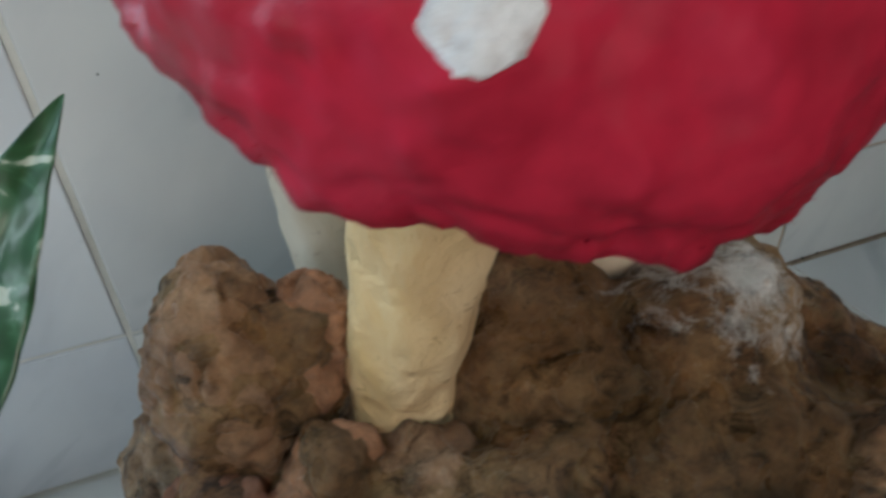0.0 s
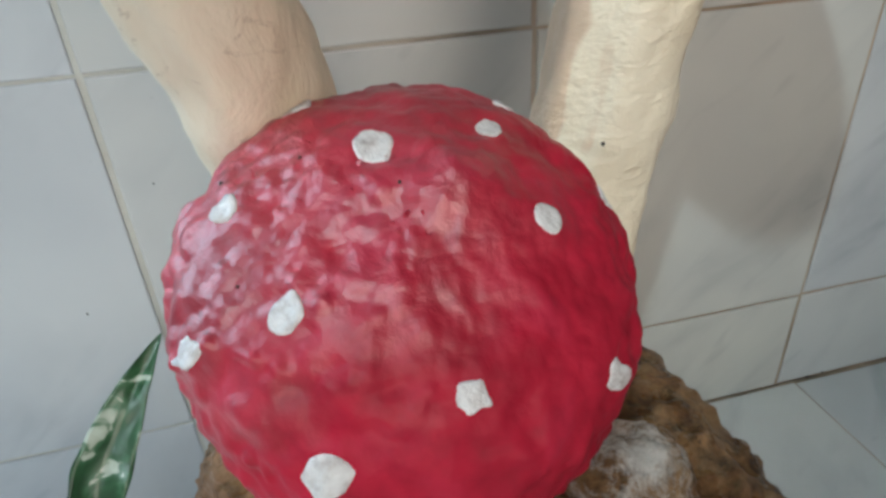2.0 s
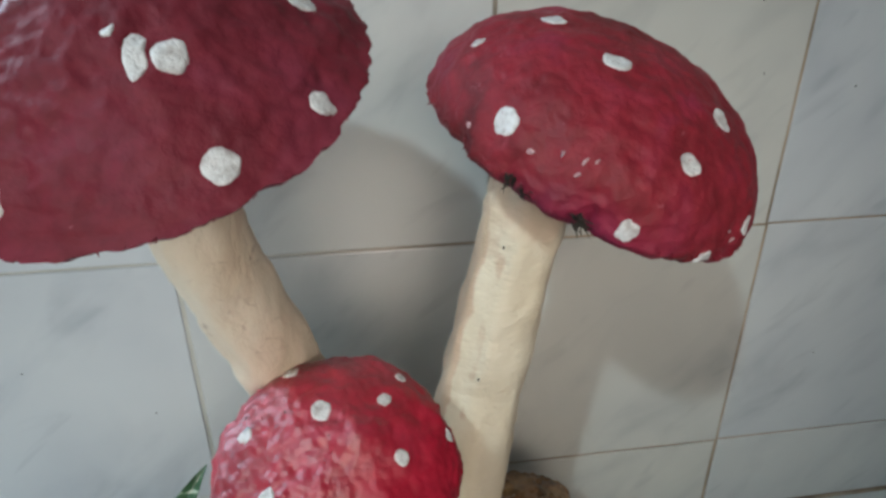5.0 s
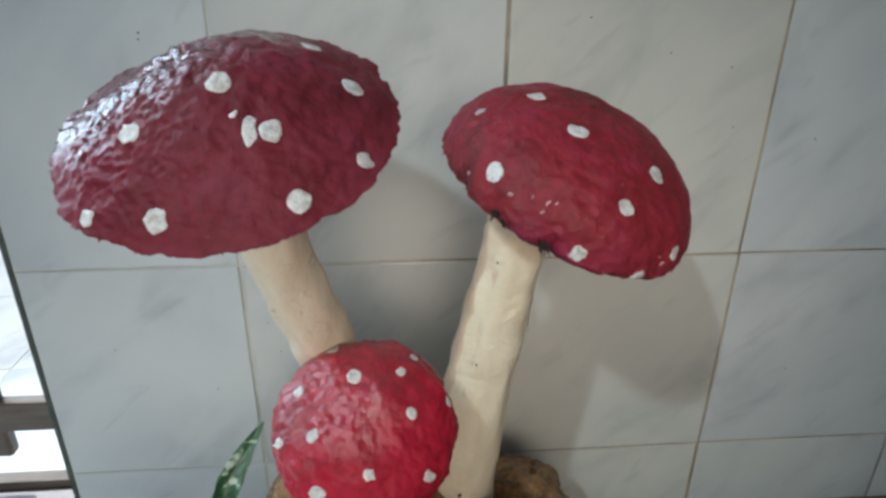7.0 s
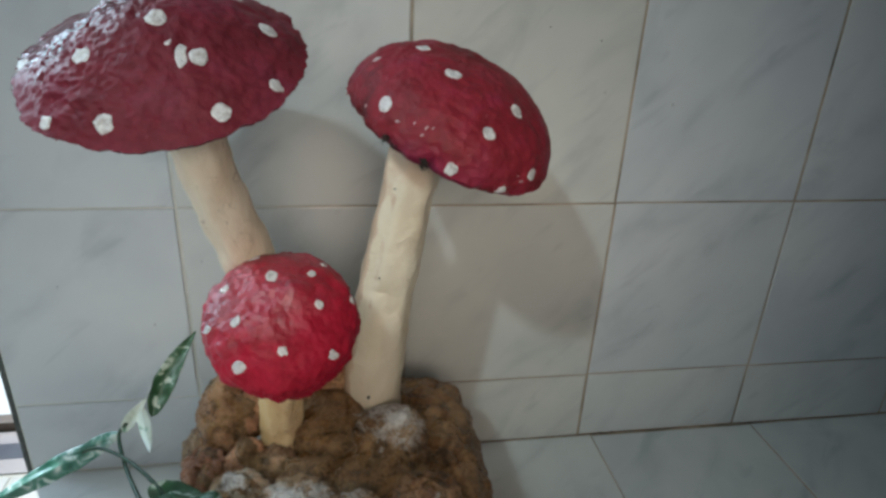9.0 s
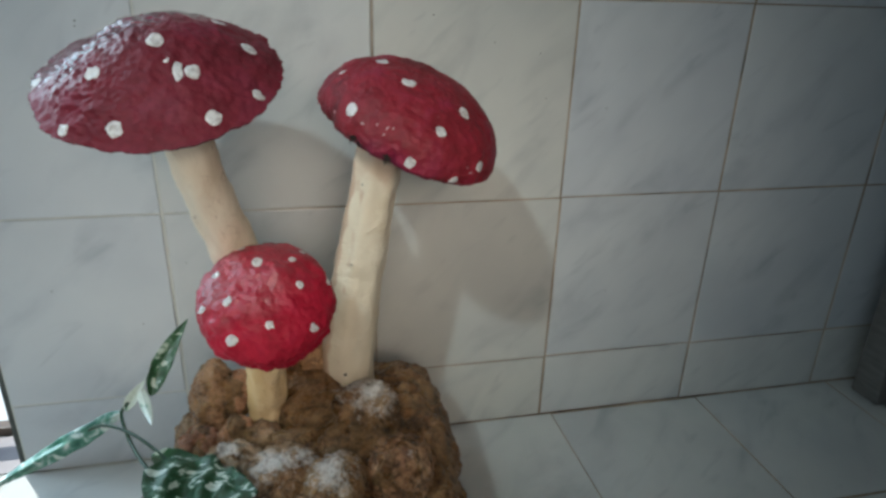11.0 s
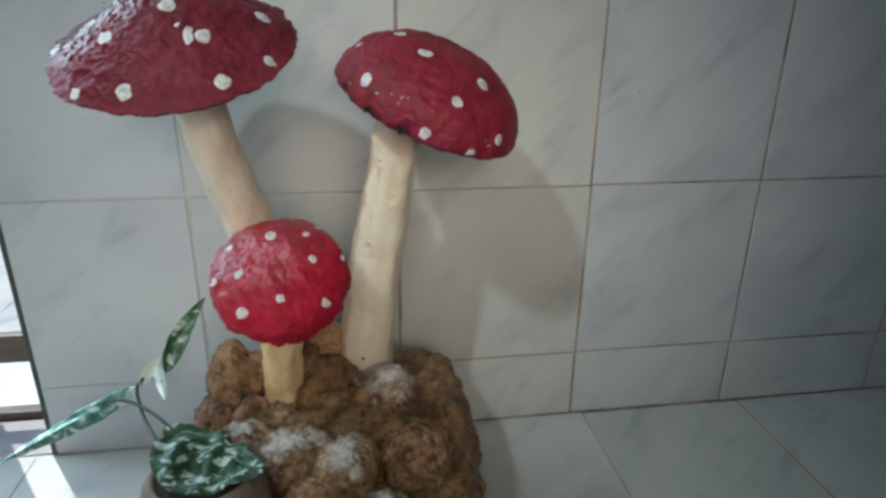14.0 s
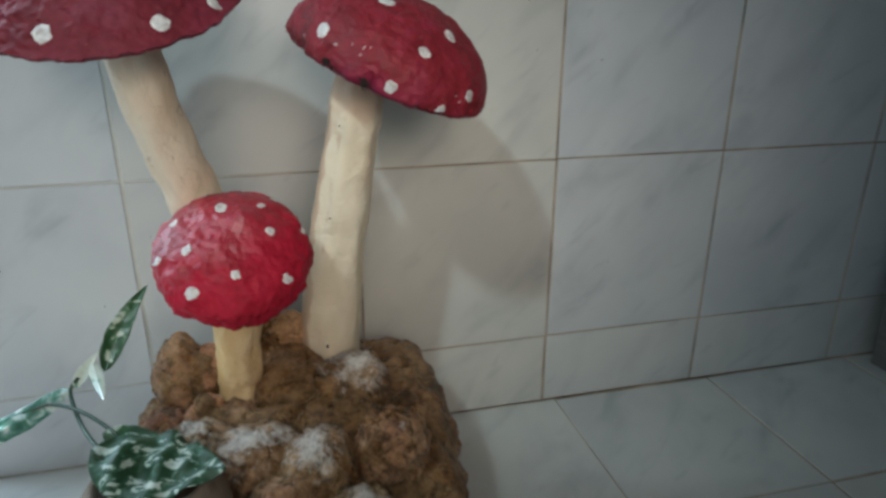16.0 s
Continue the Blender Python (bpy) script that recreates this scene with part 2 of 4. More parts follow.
def rockwork():
    """Brown painted cement, each lump in its own tone, with grit, varnish and a whitish bloom of lime."""
    m, n, l, b = material("painted_rockwork", 0.6)
    v = coords(n, l)
    big = noise_tex(n, l, v, 24.0, 7, 0.70, 0.8)
    col = ramp(n, l, big, [(0.33, (0.07, 0.042, 0.025)), (0.43, (0.28, 0.165, 0.088)), (0.55, (0.45, 0.315, 0.185)), (0.70, (0.66, 0.52, 0.35))])
    rust = ramp(n, l, noise_tex(n, l, v, 34.0, 4, 0.6, 0.5), [(0.54, grey(0.0)), (0.68, grey(0.30))])
    col = mix(n, l, rust, col, (0.44, 0.25, 0.125))
    drab = ramp(n, l, noise_tex(n, l, v, 15.0, 4, 0.6, 0.4), [(0.46, grey(0.0)), (0.60, grey(0.55))])
    col = mix(n, l, drab, col, (0.25, 0.18, 0.11))
    grit = noise_tex(n, l, v, 150.0, 6, 0.72, 0.4)
    col = mix(n, l, 1.0, col, ramp(n, l, grit, [(0.36, grey(0.66)), (0.50, grey(1.0)), (0.64, grey(1.2))]), "MULTIPLY")
    # small dark pores and scattered olive and orange dabs
    pores = ramp(n, l, noise_tex(n, l, v, 62.0, 6, 0.72, 0.6), [(0.37, grey(0.22)), (0.48, grey(1.0)), (0.62, grey(1.18))])
    col = mix(n, l, 0.9, col, pores, "MULTIPLY")
    dab = noise_tex(n, l, v, 70.0, 3, 0.6, 1.0)
    col = mix(n, l, ramp(n, l, dab, [(0.58, grey(0.0)), (0.66, grey(0.38))]), col, (0.50, 0.31, 0.15))
    col = mix(n, l, ramp(n, l, dab, [(0.33, grey(0.3)), (0.41, grey(0.0))]), col, (0.30, 0.27, 0.14))
    info = n.new("ShaderNodeObjectInfo")
    # the dragged lumps are evener in tone
    col = mix(n, l, info.outputs["Alpha"], mix(n, l, 1.0, (0.34, 0.225, 0.135), ramp(n, l, grit, [(0.36, grey(0.66)), (0.50, grey(1.0)), (0.64, grey(1.2))]), "MULTIPLY"), col)
    col = mix(n, l, 1.0, col, info.outputs["Color"], "MULTIPLY")
    ragged = noise_tex(n, l, v, 60.0, 7, 0.74, 0.5)
    fine = noise_tex(n, l, v, 210.0, 4, 0.7)

    def patches(spots, colour, col, most):
        for x, y, z, rad in spots:
            far = n.new("ShaderNodeVectorMath")
            far.operation = "DISTANCE"
            l.new(v, far.inputs[0])
            far.inputs[1].default_value = (x - 0.21, y + 0.22, z)
            d = n.new("ShaderNodeMath")
            d.operation = "MULTIPLY_ADD"
            d.inputs[1].default_value = rad * 3.2
            l.new(ragged, d.inputs[0])
            l.new(far.outputs["Value"], d.inputs[2])
            d2 = n.new("ShaderNodeMath")
            d2.operation = "MULTIPLY_ADD"
            d2.inputs[1].default_value = rad * 1.4
            l.new(fine, d2.inputs[0])
            l.new(d.outputs[0], d2.inputs[2])
            edge = n.new("ShaderNodeMapRange")
            edge.inputs[1].default_value, edge.inputs[2].default_value = rad * 2.4, rad * 3.2
            edge.inputs[3].default_value, edge.inputs[4].default_value = most, 0.0
            l.new(d2.outputs[0], edge.inputs[0])
            col = mix(n, l, edge.outputs[0], col, colour)
        return col

    col = patches([(0.290, -0.345, 0.245, 0.020), (0.165, -0.395, 0.20, 0.030), (0.33, -0.27, 0.19, 0.022)], (0.46, 0.235, 0.155), col, 0.8)
    col = patches([(0.266, -0.240, 0.255, 0.042), (0.255, -0.212, 0.250, 0.034), (0.146, -0.326, 0.236, 0.036), (0.180, -0.318, 0.236, 0.026), (0.207, -0.358, 0.243, 0.036), (0.255, -0.395, 0.20, 0.024), (0.302, -0.345, 0.238, 0.010), (0.097, -0.300, 0.243, 0.018)], (0.84, 0.80, 0.74), col, 0.92)
    l.new(col, b.inputs["Base Color"])
    b.inputs["Specular IOR Level"].default_value = 0.34
    bump(n, l, b, noise_tex(n, l, v, 130.0, 8, 0.72, 0.3), 0.9, 0.009)
    l.new(ramp(n, l, noise_tex(n, l, v, 45.0, 3), [(0.38, grey(0.16)), (0.62, grey(0.55))]), b.inputs["Roughness"])
    return m


def leaf_mat(name, stops, scale=95.0, along=(1.0, 0.55, 1.0), rough=0.33):
    m, n, l, b = material(name, rough)
    v = coords(n, l)
    a = noise_tex(n, l, coords(n, l, along, (0, 0, 0.5)), scale, 3, 0.5, 0.9)
    l.new(ramp(n, l, a, stops), b.inputs["Base Color"])
    bump(n, l, b, noise_tex(n, l, v, 50.0, 3), 0.25, 0.003)
    return m


def plain(name, colour, dark, scale, rough, stretch=(1, 1, 1), relief=0.2):
    m, n, l, b = material(name, rough)
    v = coords(n, l, stretch)
    l.new(ramp(n, l, noise_tex(n, l, v, scale, 6, 0.6, 0.3), [(0.3, dark), (0.7, colour)]), b.inputs["Base Color"])
    bump(n, l, b, noise_tex(n, l, v, scale * 4, 4), relief, 0.004)
    return m


TILE, GROUT = marble_tile(), grout()
RED_A = red_paint("deep_red_paint", (0.12, 0.017, 0.025), (0.165, 0.022, 0.034), (0.175, 0.027, 0.046), 0.52, (-0.205, 0.03, 0.695, 0.112), 1.0, (0.14, 0.50), 0.14, None, 125.0, 4, 0.012, 0.14, 0.75, 0.67)
RED_B = red_paint("crimson_paint", (0.13, 0.015, 0.019), (0.24, 0.019, 0.031), (0.26, 0.025, 0.055), 0.52, None, 0.5, chip_at=0.655, wash=((0.070, -0.025, 0.530), 0.066, (0.27, 0.016, 0.085)))
RED_C = red_paint("bright_red_paint", (0.25, 0.010, 0.022), (0.40, 0.015, 0.037), (0.43, 0.030, 0.065), 0.50, (-0.100, -0.020, 0.475, 0.108), 0.42, (0.43, 1.0), 0.09, None, 110.0, 4, 0.003, 0.45, chip_at=0.76)
UNDER = plain("cap_underside", (0.30, 0.03, 0.04), (0.16, 0.02, 0.025), 40, 0.7)
SPOT = white_paint()
PAPER = plain("torn_paper", (0.50, 0.36, 0.36), (0.34, 0.16, 0.18), 300, 0.8)
CREAM = cream_plaster("cream_plaster", (0.66, 0.57, 0.41), (0.75, 0.68, 0.53), (0.30, 0.20, 0.11), 0.70, 0.524, 0.8, 1.7, (-0.97, -0.15, -0.2))
TAN = cream_plaster("tan_plaster", (0.64, 0.535, 0.385), (0.77, 0.70, 0.55), (0.36, 0.27, 0.19), 0.595, relief=0.55, soft=0.16)
OCHRE = cream_plaster("ochre_plaster", (0.68, 0.45, 0.18), (0.80, 0.62, 0.36), (0.40, 0.24, 0.10), 0.61, None, 1.1, 0.7)
ROCK = rockwork()
GREEN, GREEN_MID, CREAMY = (0.014, 0.050, 0.018), (0.030, 0.092, 0.036), (0.50, 0.58, 0.49)
LEAF = leaf_mat("variegated_leaf", [(0.36, GREEN), (0.52, GREEN_MID), (0.60, (0.06, 0.15, 0.075)), (0.63, (0.40, 0.46, 0.37)), (0.72, CREAMY)], 72.0)
LEAF_BROAD = leaf_mat("streaked_leaf", [(0.40, GREEN), (0.50, (0.022, 0.075, 0.036)), (0.555, (0.05, 0.13, 0.08)), (0.60, (0.42, 0.50, 0.44)), (0.72, (0.52, 0.60, 0.54))], 120.0, (0.5, 1.2, 1.0), 0.5)
LEAF_PALE = leaf_mat("pale_leaf", [(0.34, (0.035, 0.12, 0.085)), (0.50, (0.085, 0.22, 0.165)), (0.58, (0.22, 0.37, 0.32)), (0.66, (0.54, 0.64, 0.60))], 60.0, rough=0.24)
LEAF_WHITE = leaf_mat("cream_leaf", [(0.34, (0.05, 0.15, 0.08)), (0.42, (0.20, 0.34, 0.25)), (0.47, CREAMY), (0.70, (0.64, 0.70, 0.64))], 60.0)
STALK = plain("green_stalk", (0.022, 0.065, 0.032), (0.010, 0.030, 0.015), 60, 0.4)
CLAY = plain("weathered_clay", (0.24, 0.19, 0.14), (0.12, 0.09, 0.065), 30, 0.75, relief=0.5)
SOIL = plain("soil", (0.05, 0.035, 0.022), (0.02, 0.014, 0.009), 90, 0.95, relief=0.9)
WOOD = plain("dark_varnished_wood", (0.16, 0.115, 0.085), (0.085, 0.06, 0.045), 18, 0.45, (1, 1, 6))
# walls and ceiling out of view, toned to set the light they bounce
PLASTER = plain("painted_wall", (0.60, 0.53, 0.45), (0.52, 0.45, 0.38), 4, 0.85)
DULL = plain("dull_wall_paint", (0.33, 0.31, 0.28), (0.26, 0.245, 0.22), 4, 0.85)
CEIL = plain("ceiling_paint", (0.42, 0.40, 0.37), (0.36, 0.34, 0.31), 3, 0.9)
BLUE = plain("pale_blue_paint", (0.50, 0.74, 0.85), (0.44, 0.68, 0.79), 3, 0.85)
SILL = plain("polished_sill_stone", (0.46, 0.43, 0.43), (0.36, 0.33, 0.33), 9, 0.14, relief=0.03)
EDGE = plain("dark_mortar_edge", (0.10, 0.11, 0.10), (0.05, 0.06, 0.055), 40, 0.85)
FIBRE = plain("dark_fibre", (0.06, 0.05, 0.04), (0.02, 0.018, 0.015), 80, 0.9)
CONCRETE = plain("pale_concrete", (0.45, 0.44, 0.41), (0.33, 0.32, 0.3), 5, 0.9)


# ---------------- mesh helpers ----------------
def mesh_object(name, bm, mat, parent=None, label="", smooth=True):
    me = bpy.data.meshes.new(name)
    bm.normal_update()
    bm.to_mesh(me)
    bm.free()
    for mt in mat if isinstance(mat, (list, tuple)) else [mat]:
        me.materials.append(mt)
    if smooth:
        me.polygons.foreach_set("use_smooth", [True] * len(me.polygons))
    ob = new(name, me)
    ob.parent = parent
    if label:
        ob["label"] = label
    return ob


def part(name, bm, mat, parent, label="", smooth=True):
    return mesh_object(name, bm, mat, parent, label, smooth)


def box(bm, x0, x1, y0, y1, z0, z1, bevel=0.0):
    verts = [bm.verts.new((x, y, z)) for x in (x0, x1) for y in (y0, y1) for z in (z0, z1)]
    faces = [(0, 1, 3, 2), (4, 6, 7, 5), (0, 4, 5, 1), (2, 3, 7, 6), (0, 2, 6, 4), (1, 5, 7, 3)]
    made = [bm.faces.new([verts[i] for i in f]) for f in faces]
    if bevel:
        edges = list({e for f in made for e in f.edges})
        bmesh.ops.bevel(bm, geom=edges, offset=bevel, segments=2, profile=0.5, affect="EDGES")


def boxed(*args, **kw):
    bm = bmesh.new()
    box(bm, *args, **kw)
    return bm


def tile_mesh(w, h, name):
    """A glazed tile lying flat, corner at the origin, with a softly chamfered edge."""
    bm = bmesh.new()
    c, t = 0.0016, 0.0012
    rings = []
    for inset, z in ((0, -t), (0, -c * 0.8), (c * 0.35, -c * 0.25), (c, 0)):
        rings.append([bm.verts.new((x, y, z)) for x, y in ((inset, inset), (w - inset, inset), (w - inset, h - inset), (inset, h - inset))])
    for a, b in zip(rings, rings[1:]):
        for i in range(4):
            bm.faces.new((a[i], a[(i + 1) % 4], b[(i + 1) % 4], b[i]))
    bm.faces.new(rings[-1])
    me = bpy.data.meshes.new(name)
    bm.normal_update()
    bm.to_mesh(me)
    bm.free()
    me.materials.append(TILE)
    return me


TILES = {}


# light's warm and cool tint put into tile colour, with some real tone difference
WARM_LIT_TONE, COOL_LIT_TONE = (1.005, 0.995, 0.93), (0.92, 0.962, 1.02)


def lay_tiles(parent, frame_m, us, vs, gap=0.0023, gap_u=0.0023, lit_tone=None):
    """Tiles between the joint lines us and vs, on the plane given by frame_m; the last argument leans them to the warm
    or cool tint of the light.
    """
    for u0, u1 in zip(us, us[1:]):
        for v0, v1 in zip(vs, vs[1:]):
            w, h = round(u1 - u0 - gap_u, 4), round(v1 - v0 - gap, 4)
            if (w, h) not in TILES:
                TILES[(w, h)] = tile_mesh(w, h, "tile")
            ob = new("tile", TILES[(w, h)])
            ob.parent = parent
            lean = (lit_tone(u0, v0) if lit_tone else 0.5) + random.uniform(-0.12, 0.12)
            ob.color = (*(a + (b - a) * lean for a, b in zip(WARM_LIT_TONE, COOL_LIT_TONE)), 1)
            j = [random.uniform(-0.0005, 0.0005) for _ in range(3)]
            ob.matrix_basis = frame_m @ pose(u0 + gap_u / 2 + j[0], v0 + gap / 2 + j[1], j[2], random.uniform(-0.12, 0.12), random.uniform(-0.12, 0.12), random.uniform(-0.1, 0.1))


# ---------------- structure ----------------
X_EDGE, X_END, X_LEFT, Y_FRONT, TOP = -0.25, 1.30, -1.3, -1.5, 2.6
DOOR_L, DOOR_TOP = -1.15, 2.05
ROWS_Z = [0.0, 0.123, 0.418, 0.716, 1.016, 1.316, 1.616, 1.916, 2.216, 2.516, TOP]

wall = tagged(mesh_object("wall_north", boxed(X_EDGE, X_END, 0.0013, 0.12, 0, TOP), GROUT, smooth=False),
              "wall of white marble-patterned glazed tiles with brown grout", "wall", kind="structure")
tagged(mesh_object("wall_north_west", boxed(X_LEFT, DOOR_L, 0.0085, 0.12, 0, TOP), PLASTER, smooth=False),
                "plain painted wall beside the open doorway", "wall", kind="structure")
tagged(mesh_object("wall_lintel", boxed(DOOR_L, X_EDGE, 0.0085, 0.12, DOOR_TOP, TOP), PLASTER, smooth=False),
                "painted wall above the open doorway", "wall", kind="structure")
tagged(mesh_object("trim", boxed(-0.2575, X_EDGE - 0.0006, 0.0008, 0.118, 0.0, DOOR_TOP, bevel=0.001), EDGE, smooth=False),
       "dark mortar edge of the tiles at the doorway", "door jamb", kind="structure")
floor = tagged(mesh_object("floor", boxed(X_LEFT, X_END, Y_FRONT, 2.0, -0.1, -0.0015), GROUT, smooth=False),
               "floor of white marble-patterned glazed tiles", "floor", kind="structure")
# end wall hardly in view; dark wood chosen to cut its bounce
tagged(mesh_object("wall_east", boxed(X_END, X_END + 0.12, Y_FRONT, 0.12, 0, TOP), WOOD, smooth=False),
                "end wall mostly out of view, made dark to cut bounced light", "wall", kind="structure")
# unseen west wall, added to close the room and kept dull against bounce
tagged(mesh_object("wall_west", boxed(X_LEFT - 0.12, X_LEFT, Y_FRONT - 0.12, 0.12, 0, TOP), DULL, smooth=False), "plain painted wall", "wall", kind="structure")
# unseen wall behind the camera, added; its openings only house the two lamps
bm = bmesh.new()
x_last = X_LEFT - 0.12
for x, z, half_w, half_h in ((*LAMP_B, 0.13, 0.14), (*FILL_C, 0.47, 0.25)):
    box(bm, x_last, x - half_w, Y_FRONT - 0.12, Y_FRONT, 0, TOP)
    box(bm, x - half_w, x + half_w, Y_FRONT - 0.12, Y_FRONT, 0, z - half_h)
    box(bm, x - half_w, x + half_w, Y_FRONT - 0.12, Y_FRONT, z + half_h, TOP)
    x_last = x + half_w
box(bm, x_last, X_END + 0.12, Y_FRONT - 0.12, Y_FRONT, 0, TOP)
tagged(mesh_object("wall_south", bm, PLASTER, smooth=False), "unseen plain wall, added with made-up openings for two lamps", "wall", kind="structure")
# ceiling out of view, added to close the room and limit bounce
tagged(mesh_object("ceiling", boxed(X_LEFT - 0.12, X_END + 0.12, Y_FRONT - 0.12, 0.12, TOP, TOP + 0.1), CEIL, smooth=False),
       "unseen ceiling, added and toned grey to limit bounced light", "ceiling", kind="structure")

# outside the doorway
tagged(mesh_object("ground", boxed(-60, 60, -60, 120, -0.5, -0.3), CONCRETE, smooth=False), "pale sunlit concrete yard", "ground", kind="structure")
tagged(mesh_object("backdrop", boxed(-9, 6, 2.09, 2.2, -0.3, 0.9), BLUE, smooth=False), "pale blue painted parapet wall", "wall", kind="structure")
tagged(mesh_object("kerb", boxed(X_LEFT, X_END, 1.985, 2.003, -0.3, 0.012, bevel=0.003), CONCRETE, smooth=False), "low concrete edge of the veranda floor", "kerb", kind="structure")

# ---------------- the mushroom sculpture ----------------
sculpture = tagged(new("mushroom_sculpture"), "painted sculpture of three red white-spotted mushrooms on brown rockwork", "garden ornament")
sculpture.location = (0.21, -0.22, 0)
ORIGIN = Vector(sculpture.location)
from mathutils.bvhtree import BVHTree


def rough_noise(p, scale, octaves=3):
    return sum(noise.noise(p * scale * 2 ** i) / 2 ** i for i in range(octaves))


def cap(name, c, tilt, turn, R, H, pw, q, mat, lump, seed, bump_at=(), label="", flank=None, notch=(), grain=0.14):
    """A domed cap about a tilted axis, with a lumpy skin, an uneven rim and a hollow underside."""
    c = Vector(c)
    a = Vector((math.sin(tilt) * math.cos(turn), math.sin(tilt) * math.sin(turn), math.cos(tilt)))
    u = a.cross(Vector((0.3, 1, 0.2))).normalized()
    v = a.cross(u)
    seg, rings = 380, 130
    bm = bmesh.new()
    grid = []
    off = Vector((seed * 3.1, seed * 1.7, seed * 5.3))
    for i in range(1, rings + 1):
        ph = i / rings * math.pi / 2
        r, h = R * math.sin(ph) ** pw, H * max(math.cos(ph), 0.0) ** q
        row = []
        for k in range(seg):
            th = 2 * math.pi * k / seg
            d = u * math.cos(th) + v * math.sin(th)
            p = c + a * h + d * r
            n = (d * (r / R) + a * (0.25 + h / H)).normalized()
            edge = (i / rings) ** 8
            p += n * lump * (rough_noise(p + off, 30, 2) * 0.6 + 0.5 * rough_noise(p + off, 85, 2) + grain * rough_noise(p - off, 190, 2))
            p += d * edge * (0.003 * rough_noise(p + off, 26) + 0.0022 * rough_noise(p + off, 120)) + a * edge * 0.0015 * rough_noise(p - off, 70)
            for at, depth, width in notch:
                # the rim is broken away here
                gap = max(-1.0, min(1.0, ((k * 360 / seg - at + 180) % 360 - 180) / width))
                p += (a * 0.8 - d * 0.6) * depth * (i / rings) ** 6 * (0.5 + 0.5 * math.cos(math.pi * gap)) * (1 + 0.35 * rough_noise(p + off, 150, 2))
            if flank:
                # one side is flatter and finely crumpled
                side = math.exp(-((d - Vector(flank[0]).normalized()).length / 0.75) ** 2)
                p -= n * flank[1] * side * math.exp(-((i / rings - 0.55) / 0.26) ** 2)
                left = max(0.0, min(1.0, (flank[2] - p.x) / 0.09)) * max(0.0, min(1.0, (p - c).dot(a) / 0.015))
                crumple = rough_noise(p + off, flank[4], 2)
                # sharp creases on a flattened side, else a few stray ridges
                p += n * left * flank[3] * (0.6 - 2.2 * abs(crumple) if flank[1] else 0.6 * crumple + max(0.0, crumple - 0.38) * 3)
            for at, high, wide in bump_at:
                p += n * high * math.exp(-((p - Vector(at)).length / wide) ** 2)
            row.append(bm.verts.new(p - ORIGIN))
        grid.append(row)
    tip = bm.verts.new(c + a * H - ORIGIN)
    for r, drop in ((0.965, -0.004), (0.88, -0.002), (0.6, 0.006), (0.3, 0.010)):
        grid.append([bm.verts.new(c + (Vector(w.co) + ORIGIN - c - a * (Vector(w.co) + ORIGIN - c).dot(a)) * r + a * (min(0, (Vector(w.co) + ORIGIN - c).dot(a)) + drop * (R / 0.1)) - ORIGIN) for w in grid[rings - 1]])
    for k in range(seg):
        bm.faces.new((tip, grid[0][k], grid[0][(k + 1) % seg]))
    for n_ring, (ra, rb) in enumerate(zip(grid, grid[1:])):
        for k in range(seg):
            f = bm.faces.new((ra[k], rb[k], rb[(k + 1) % seg], ra[(k + 1) % seg]))
            f.material_index = 1 if n_ring > rings else 0
    bm.faces.new(list(reversed(grid[-1]))).material_index = 1
    bmesh.ops.recalc_face_normals(bm, faces=bm.faces)
    tree = BVHTree.FromBMesh(bm)
    ob = part(name, bm, [mat, UNDER], sculpture, label)

    def where(th, s):
        ph = s * math.pi / 2
        th = radians(th)
        return c + a * H * max(math.cos(ph), 0) ** q + (u * math.cos(th) + v * math.sin(th)) * R * math.sin(ph) ** pw - ORIGIN
    return ob, tree, where, a


def spot(parent, tree, where, th, s, rad, stretch=1.0, seed=0.0, spin=0.0):
    """A dab of thick white paint that follows the cap's skin."""
    p, n, _, _ = tree.find_nearest(where(th, s))
    t1 = n.cross(Vector((0.1, 0.2, 1))).normalized()
    t2 = n.cross(t1)
    t1, t2 = t1 * math.cos(spin) + t2 * math.sin(spin), t2 * math.cos(spin) - t1 * math.sin(spin)
    bm = bmesh.new()
    rows, seg = [], 30
    for frac, lift in ((1.06, -0.0005), (0.98, 0.0004), (0.85, 0.0007), (0.45, 0.0008)):
        row = []
        for k in range(seg):
            g = 2 * math.pi * k / seg
            wob = 1 + 0.13 * noise.noise(Vector((math.cos(g) * 1.5 + seed * 7, math.sin(g) * 1.5, seed * 3))) + 0.035 * noise.noise(Vector((math.cos(g) * 5 + seed, math.sin(g) * 5, seed * 2)))
            at = p + (t1 * math.cos(g) * stretch + t2 * math.sin(g)) * rad * frac * wob + n * 0.004
            hit, hn, _, _ = tree.find_nearest(at)
            row.append(bm.verts.new(hit + hn * lift))
        rows.append(row)
    for ra, rb in zip(rows, rows[1:]):
        for k in range(seg):
            bm.faces.new((ra[k], ra[(k + 1) % seg], rb[(k + 1) % seg], rb[k]))
    mid = bm.verts.new(tree.find_nearest(p)[0] + n * 0.0009)
    for k in range(seg):
        bm.faces.new((rows[-1][k], rows[-1][(k + 1) % seg], mid))
    bmesh.ops.recalc_face_normals(bm, faces=bm.faces)
    if sum((f.normal.dot(n) for f in bm.faces)) < 0:
        bmesh.ops.reverse_faces(bm, faces=bm.faces)
    return part("spot", bm, SPOT, parent)


